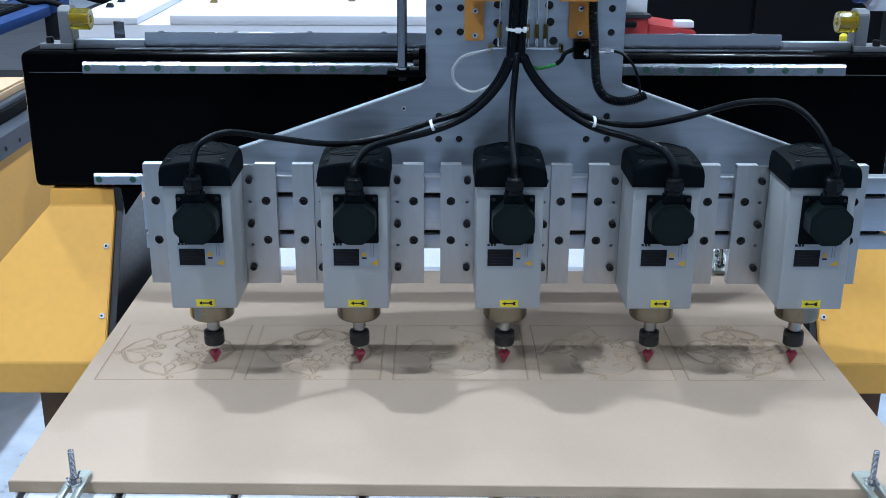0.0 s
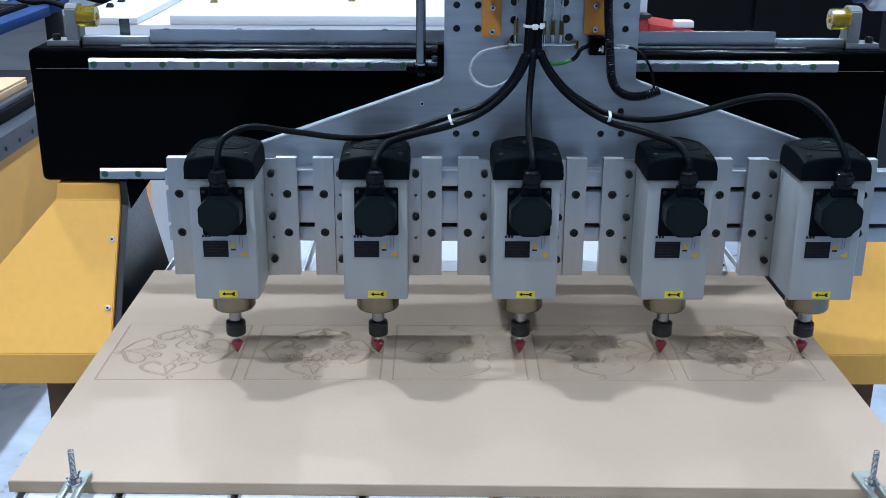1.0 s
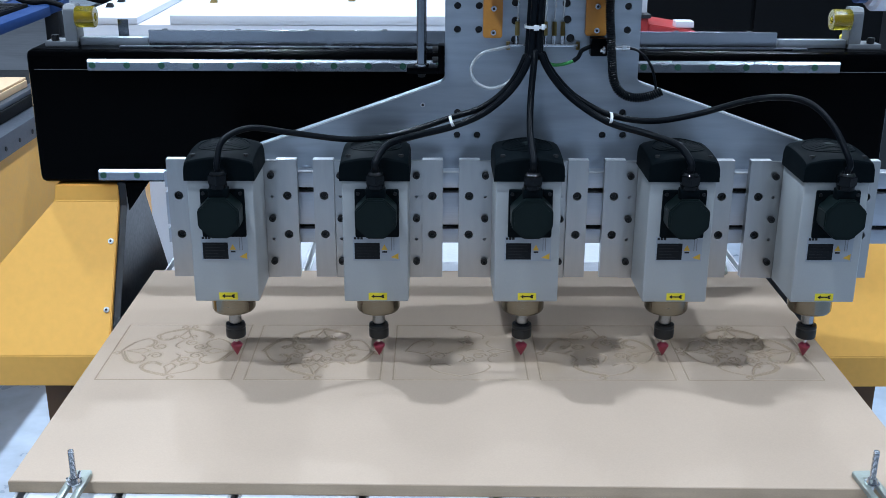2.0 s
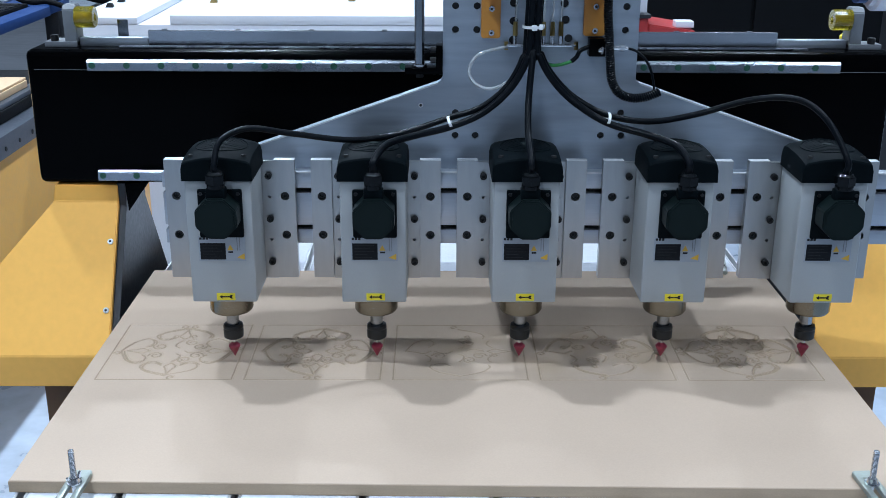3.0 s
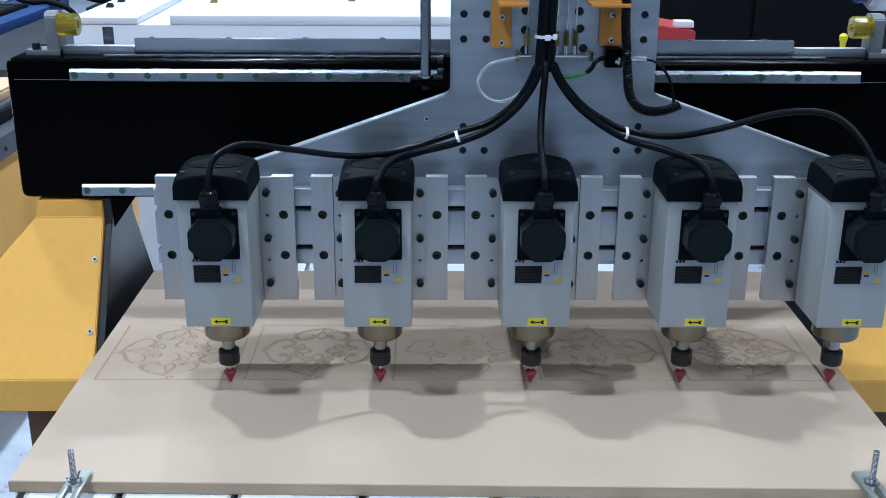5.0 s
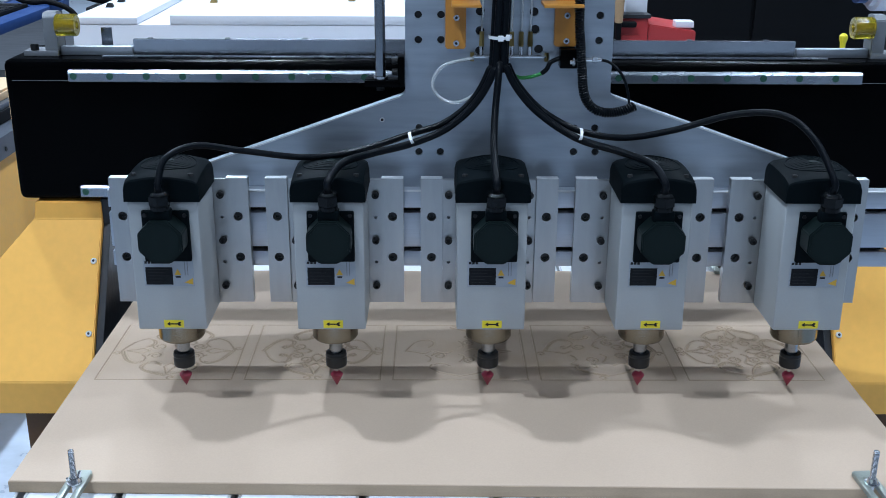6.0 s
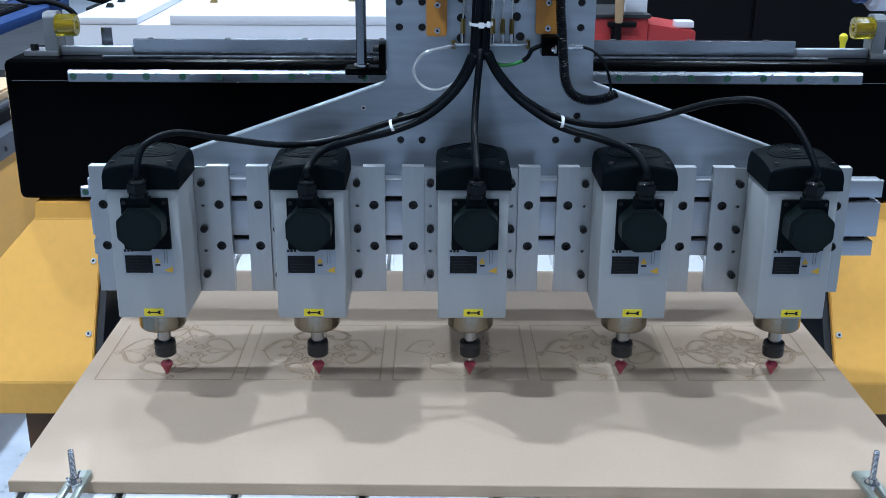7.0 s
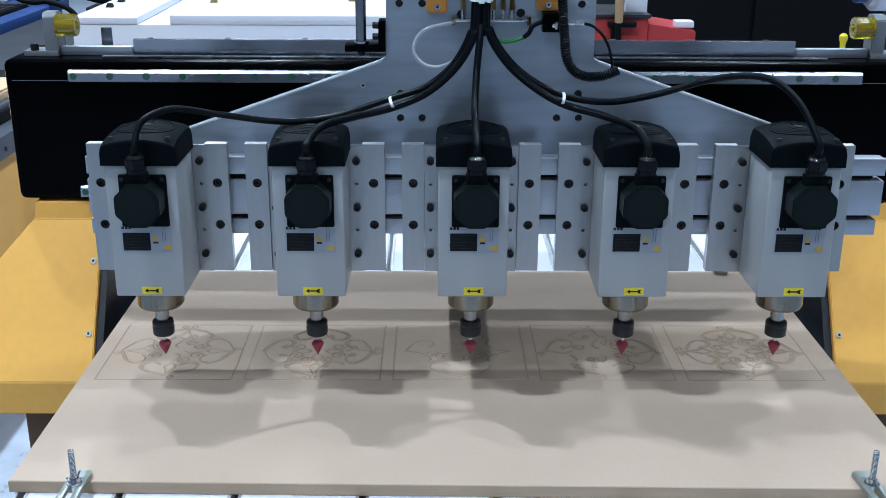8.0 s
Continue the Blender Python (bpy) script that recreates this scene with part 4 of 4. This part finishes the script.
            out.append(a.lerp(b, u) + (n * math.cos(ph) + m * math.sin(ph)) * 0.0059)
        acc += seg
    t = thing("coiled_cable", (0.201, 1.69, 0.44), "black coiled spring cable hanging in a loop", "cable", on=HEAD)
    part("coil", tube(out, 0.0018, 6), RUBBER, t)
    part("inner_core", tube(core[::4], 0.0050, 8), RUBBER, t)
    # gas-spring rod at the neck's flank
    t = thing("counterweight_rod", (-0.096, 1.745, 0.455), "bright steel lifting rod in a black angle foot", "steel rod", on=HEAD)
    part("rod", cyl((-0.0960, 1.7400, 0.478), (-0.0960, 1.7400, 0.95), 0.0080, seg=24), RAILM, t)
    part("collar", cyl((-0.0960, 1.7400, 0.4745), (-0.0960, 1.7400, 0.4785), 0.0120, seg=24, bev=0.0006), STEEL, t)
    f = part("foot", box(-0.1200, -0.0640, 1.722, 1.758, 0.4640, 0.4742, 0.0015), BLKPT, t, "black angle foot")
    part("upright", box(-0.0692, -0.0585, 1.722, 1.758, 0.4640, 0.5100, 0.0015), BLKPT, f)
    for z in (0.485, 0.502):
        part("foot_screw", cyl((-0.0785, 1.737, z), (-0.0693, 1.737, z), 0.0052, seg=16, bev=0.0008), BLKOX, f)
    part("lower_nut", cyl((-0.0960, 1.7400, 0.4565), (-0.0960, 1.7400, 0.4638), 0.0070, seg=6), BLKOX, f)


fittings()


# ---------------------------------------------------------------- the rest of the workshop
def white_machine():
    t = thing("white_machine_bed", (-0.5, 5.2, FLOOR), "large white enamelled machine bed with raised pads", "machine bed")
    y0 = 4.0
    part("base", box(-1.365, 0.42, y0, 7.4, FLOOR, 0.232, 0.004), WHITEP, t)
    part("pad", box(-1.365, -1.127, y0 - 0.002, 7.4, 0.2325, 0.258, 0.003), WHITEP, t)
    part("pad", box(-1.008, 0.42, y0 - 0.002, 7.4, 0.2325, 0.2665, 0.003), WHITEP, t)
    for i, (x, y, z, m) in enumerate(((-1.307, 4.28, 0.258, BLKOX), (-1.309, 4.45, 0.258, BLKOX), (-0.921, 4.37, 0.2665, BRASS), (-0.914, 4.48, 0.2665, BRASS), (-0.380, 4.44, 0.2665, BRASS))):
        c = thing("edge_clip", (x, y, z), "small metal clip standing on the white bed", "clip", "clips on the white bed")
        part("clip", prism([(x - 0.016, z + 0.0005), (x + 0.016, z + 0.0005), (x + 0.016, z + 0.005), (x + 0.010, z + 0.017), (x - 0.007, z + 0.017), (x - 0.010, z + 0.005)], 'y', y, y + 0.02, 0.0015), m, c)
    # small bright tab behind the beam end
    t = thing("metal_tab", (-0.64, 2.09, 0.456), "small bent metal tab behind the gantry beam", "metal tab", on=GANTRY)
    part("upright", box(-0.660, -0.640, 2.105, 2.108, 0.456, 0.499, 0.0008), RAILM, t)
    part("foot", box(-0.664, -0.620, 2.088, 2.1048, 0.456, 0.459, 0.0008), STEEL, t)


white_machine()


def left_machine():
    t = thing("neighbouring_router", (-1.9, 4.5, FLOOR), "yellow neighbouring machine with dark side rail and plywood top", "router machine")
    part("side_panel", box(-2.6, -1.44, 1.9, 4.2, -0.62, -0.105, 0.004), YEL, t)
    part("side_rail", box(-1.50, -1.405, 1.7, 4.3, -0.100, -0.028, 0.004), DRAIL, t, "grey linear rail with bolt holes")
    part("rail_bed", box(-2.5, -1.47, 1.7, 4.3, -0.0275, 0.012, 0.002), MATTE, t)
    part("upper_rail", box(-1.52, -1.475, 1.7, 4.3, 0.0125, 0.030, 0.004), DRAIL, t)
    part("plywood_top", box(-2.6, -1.500, 2.2, 3.86, 0.0305, 0.055, 0.003), PLY, t, "pale plywood top sheet")
    part("plywood_top", box(-2.6, -1.505, 3.60, 3.865, 0.0555, 0.064, 0.003), PLY, t, "pale plywood top sheet")
    first = None
    for i in range(14):
        y = 2.4 + i * 0.12
        if first is None:
            first = part("rail_bolt", cyl((-1.406, y, -0.072), (-1.403, y, -0.072), 0.008, seg=12), DARKIN, t)
        else:
            again(first, (0, i * 0.12, 0))
    for y in (2.3, 4.0):
        for x in (-2.4, -1.62):
            part("leg", box(x - 0.07, x + 0.07, y - 0.07, y + 0.07, FLOOR, -0.62, 0.004), DARKM, t)


left_machine()


def far_things():
    t = thing("blue_conveyor", (-3.1, 6.75, FLOOR), "blue steel machine frame with a black belt and an end platform", "conveyor")
    part("side_beam", box(-2.825, -2.690, 5.550, 7.600, -0.205, -0.140, 0.008), BLUE, t)
    part("side_beam", box(-3.790, -3.650, 5.550, 7.600, -0.205, -0.140, 0.008), BLUE, t)
    part("end_platform", box(-3.790, -2.710, 7.610, 8.070, -0.205, -0.140, 0.008), BLUE, t)
    part("belt", box(-3.640, -2.835, 5.550, 7.590, -0.185, -0.120, 0.012), MATTE, t, "black ribbed belt")
    first = None
    for i in range(24):
        if first is None:
            first = part("belt_rib", box(-3.630, -2.845, 5.600, 5.635, -0.1195, -0.112, 0.002), DARKM, t)
        else:
            again(first, (0, i * 0.082, 0))
    for y in (5.85, 7.85):
        for x in (-3.72, -2.76):
            part("leg", box(x - 0.05, x + 0.05, y - 0.05, y + 0.05, FLOOR, -0.206, 0.006), DARKM, t)
    t = thing("grey_machine_head", (-3.3, 7.85, -0.14), "pale grey slanted machine housing on the blue platform", "machine housing")
    part("housing", prism([(-3.70, -0.1395), (-3.06, -0.1395), (-3.14, -0.02), (-3.20, 0.22), (-3.70, 0.22)], 'y', 7.75, 8.0, 0.012), PALE, t)
    t = thing("grey_motor_cover", (-2.79, 7.85, -0.14), "light grey rounded motor cover on the blue platform", "motor cover")
    part("cover", box(-2.86, -2.715, 7.72, 8.02, -0.1395, 0.15, 0.05, seg=5), PALE, t)
    part("seam", box(-2.861, -2.714, 7.86, 7.866, -0.100, 0.10, 0.001), MIDG, t)
    t = thing("black_hose", (-2.5, 7.28, -0.14), "black flexible hose lying on the blue platform", "hose")
    part("hose", tube(spline([(-3.02, 7.68, 0.05), (-2.97, 7.66, -0.06), (-2.90, 7.65, -0.105), (-2.82, 7.65, -0.120), (-2.72, 7.66, -0.118), (-2.58, 7.66, -0.17), (-2.50, 7.7, -0.30)], 10), 0.019, 12), MATTE, t)
    t = thing("plywood_block", (-1.95, 6.35, FLOOR), "pale plywood box standing on the floor", "box")
    part("box", box(-2.10, -1.80, 6.1, 6.6, FLOOR, -0.22, 0.008), PLY, t)
    t = thing("dark_drive_unit", (-2.2, 8.0, FLOOR), "dark drive unit with pipes behind the blue machine", "drive unit")
    part("body", box(-2.52, -1.75, 7.8, 8.5, FLOOR, -0.17, 0.03), DARKM, t)
    part("pipe", tube(spline([(-2.55, 7.9, -0.10), (-2.35, 7.85, -0.13), (-2.1, 7.85, -0.12), (-1.8, 7.9, -0.14)], 8), 0.03, 12), MATTE, t)
    part("pipe", tube(spline([(-2.55, 8.2, -0.02), (-2.35, 8.15, -0.07), (-2.1, 8.1, -0.05), (-1.8, 8.2, -0.10)], 8), 0.035, 12), MIDG, t)
    t = thing("red_tool_chest", (0.83, 4.5, FLOOR), "red metal tool chest with black handle and trim", "tool chest")
    part("cabinet", box(0.46, 0.775, 4.2, 4.5, FLOOR, 0.236, 0.006), RED, t)
    part("low_cabinet", prism([(0.777, FLOOR), (0.960, FLOOR), (0.960, 0.187), (0.777, 0.214)], 'y', 4.2, 4.5, 0.004), RED, t)
    part("top_trim", box(0.45, 0.782, 4.19, 4.51, 0.2362, 0.252, 0.004), DARKM, t)
    part("handle", box(0.615, 0.725, 4.165, 4.195, 0.205, 0.226, 0.006), MATTE, t, "black bar handle")
    part("strap", box(0.632, 0.660, 4.17, 4.1985, 0.02, 0.204, 0.003), MATTE, t)
    part("drawer_front", box(0.672, 0.745, 4.192, 4.1985, 0.02, 0.175, 0.003), RED, t)
    part("drawer_front", box(0.50, 0.622, 4.192, 4.1985, 0.02, 0.175, 0.003), RED, t)
    t = thing("white_carton", (0.73, 4.3, 0.252), "white carton standing on the red chest", "carton")
    part("carton", box(0.69, 0.774, 4.24, 4.34, 0.2522, 0.40, 0.003), WHITEP, t)
    t = thing("wooden_mallet", (0.652, 4.16, FLOOR), "brown wooden mallet hung at the chest's handle", "mallet")
    part("handle", cyl((0.652, 4.15, 0.225), (0.652, 4.15, 0.40), 0.015, 0.022, 16, 0.003), CARD, t)
    part("stem", cyl((0.652, 4.15, FLOOR), (0.652, 4.15, 0.2245), 0.010, 0.012, 12), MATTE, t)
    t = thing("white_box", (0.92, 4.3, 0.19), "small white box on the red chest", "box")
    part("box", box(0.885, 0.955, 4.22, 4.28, 0.1985, 0.222, 0.002), WHITEP, t)
    t = thing("dark_cabinet", (1.4, 6.2, FLOOR), "tall black machine cabinet standing behind the red chest", "cabinet")
    part("body", box(0.95, 2.35, 5.8, 6.8, FLOOR, 1.1, 0.01), MATTE, t)
    part("door", box(1.0, 1.62, 5.78, 5.798, FLOOR + 0.1, 1.05, 0.004), MATTE, t)
    part("door", box(1.64, 2.30, 5.78, 5.798, FLOOR + 0.1, 1.05, 0.004), MATTE, t)
    t = thing("dark_workbench", (0.3, 9.0, FLOOR), "dark loaded workbench at the back of the hall", "workbench")
    part("top", box(-1.6, 0.9, 8.6, 9.6, -0.02, 0.04, 0.006), DARKM, t)
    part("panel", box(-1.6, 0.9, 9.5, 9.6, FLOOR, -0.021, 0.006), DARKM, t)
    t = thing("grey_blower", (1.95, 4.6, FLOOR), "light grey cylindrical blower on a dark stand", "blower")
    part("drum", cyl((1.64, 4.3, 0.37), (2.2, 4.3, 0.37), 0.115, seg=28, bev=0.02), WHITEP, t)
    part("inlet", cyl((1.585, 4.3, 0.37), (1.638, 4.3, 0.37), 0.085, seg=28, bev=0.01), BLUE, t, "blue inlet collar")
    part("stand", box(1.75, 2.1, 4.25, 4.40, FLOOR, 0.26, 0.01), DARKM, t)
    t = thing("yellow_lever", (1.532, 4.2, FLOOR), "yellow plastic lever grip on a thin dark post", "lever")
    part("grip", lathe([(0.004, 0.0), (0.010, 0.004), (0.011, 0.030), (0.016, 0.046), (0.016, 0.058), (0.008, 0.066), (0.002, 0.067)], (1.532, 4.2, 0.115), 'Z', 16), LYEL, t)
    part("post", cyl((1.532, 4.2, FLOOR), (1.532, 4.2, 0.114), 0.008, seg=12), DARKM, t)


far_things()


# ---------------------------------------------------------------- movement
TRAVEL = [  # seconds, across, along, up
    (0.0, 0.0000, 0.0000, 0.0), (0.2, 0.0055, 0.0080, 0.0), (0.4, 0.0112, 0.0160, 0.0), (0.6, 0.0172, 0.0240, 0.0),
    (0.8, 0.0237, 0.0317, 0.0), (0.95, 0.0282, 0.0374, 0.0), (1.05, 0.0302, 0.0390, 0.0), (1.2, 0.0326, 0.0368, 0.0),
    (1.5, 0.0344, 0.0327, 0.0), (1.7, 0.0335, 0.0311, 0.0), (2.2, 0.0285, 0.0288, 0.0), (2.6, 0.0259, 0.0275, 0.0),
    (2.8, 0.0259, 0.0271, 0.0), (3.0, 0.0273, 0.0267, 0.0), (3.2, 0.0306, 0.0265, 0.0), (3.5, 0.0374, 0.0262, 0.0),
    (3.65, 0.0395, 0.0258, 0.0), (3.8, 0.0398, 0.0230, 0.0), (4.0, 0.0397, 0.0103, 0.0), (4.2, 0.0393, -0.0094, 0.0),
    (4.5, 0.0392, -0.0390, 0.0), (4.7, 0.0396, -0.0560, 0.0), (5.0, 0.0380, -0.0740, 0.0), (5.2, 0.0300, -0.0800, 0.0),
    (5.5, 0.0090, -0.0822, 0.0), (5.8, -0.0140, -0.0826, 0.0), (6.0, -0.0312, -0.0828, 0.0), (6.2, -0.0464, -0.0829, 0.0),
    (6.35, -0.0566, -0.0830, 0.0), (6.5, -0.0596, -0.0830, 0.0005), (6.6, -0.0597, -0.0830, 0.0035), (6.8, -0.0597, -0.0830, 0.0112),
    (7.0, -0.0597, -0.0830, 0.0188), (7.5, -0.0597, -0.0830, 0.0364), (8.0, -0.0597, -0.0830, 0.0539)]


def motions():
    for ob in HEAD:
        b = BASE[ob]
        walk(ob, [(t, pose(b.x + x, b.y + y, b.z + z)) for t, x, y, z in TRAVEL])
    for ob in GANTRY:
        b = BASE[ob]
        walk(ob, [(t, pose(b.x, b.y + y, b.z)) for t, x, y, z in TRAVEL])
    for ob in CARRIAGE:
        b = BASE[ob]
        walk(ob, [(t, pose(b.x + x, b.y + y, b.z)) for t, x, y, z in TRAVEL])


motions()
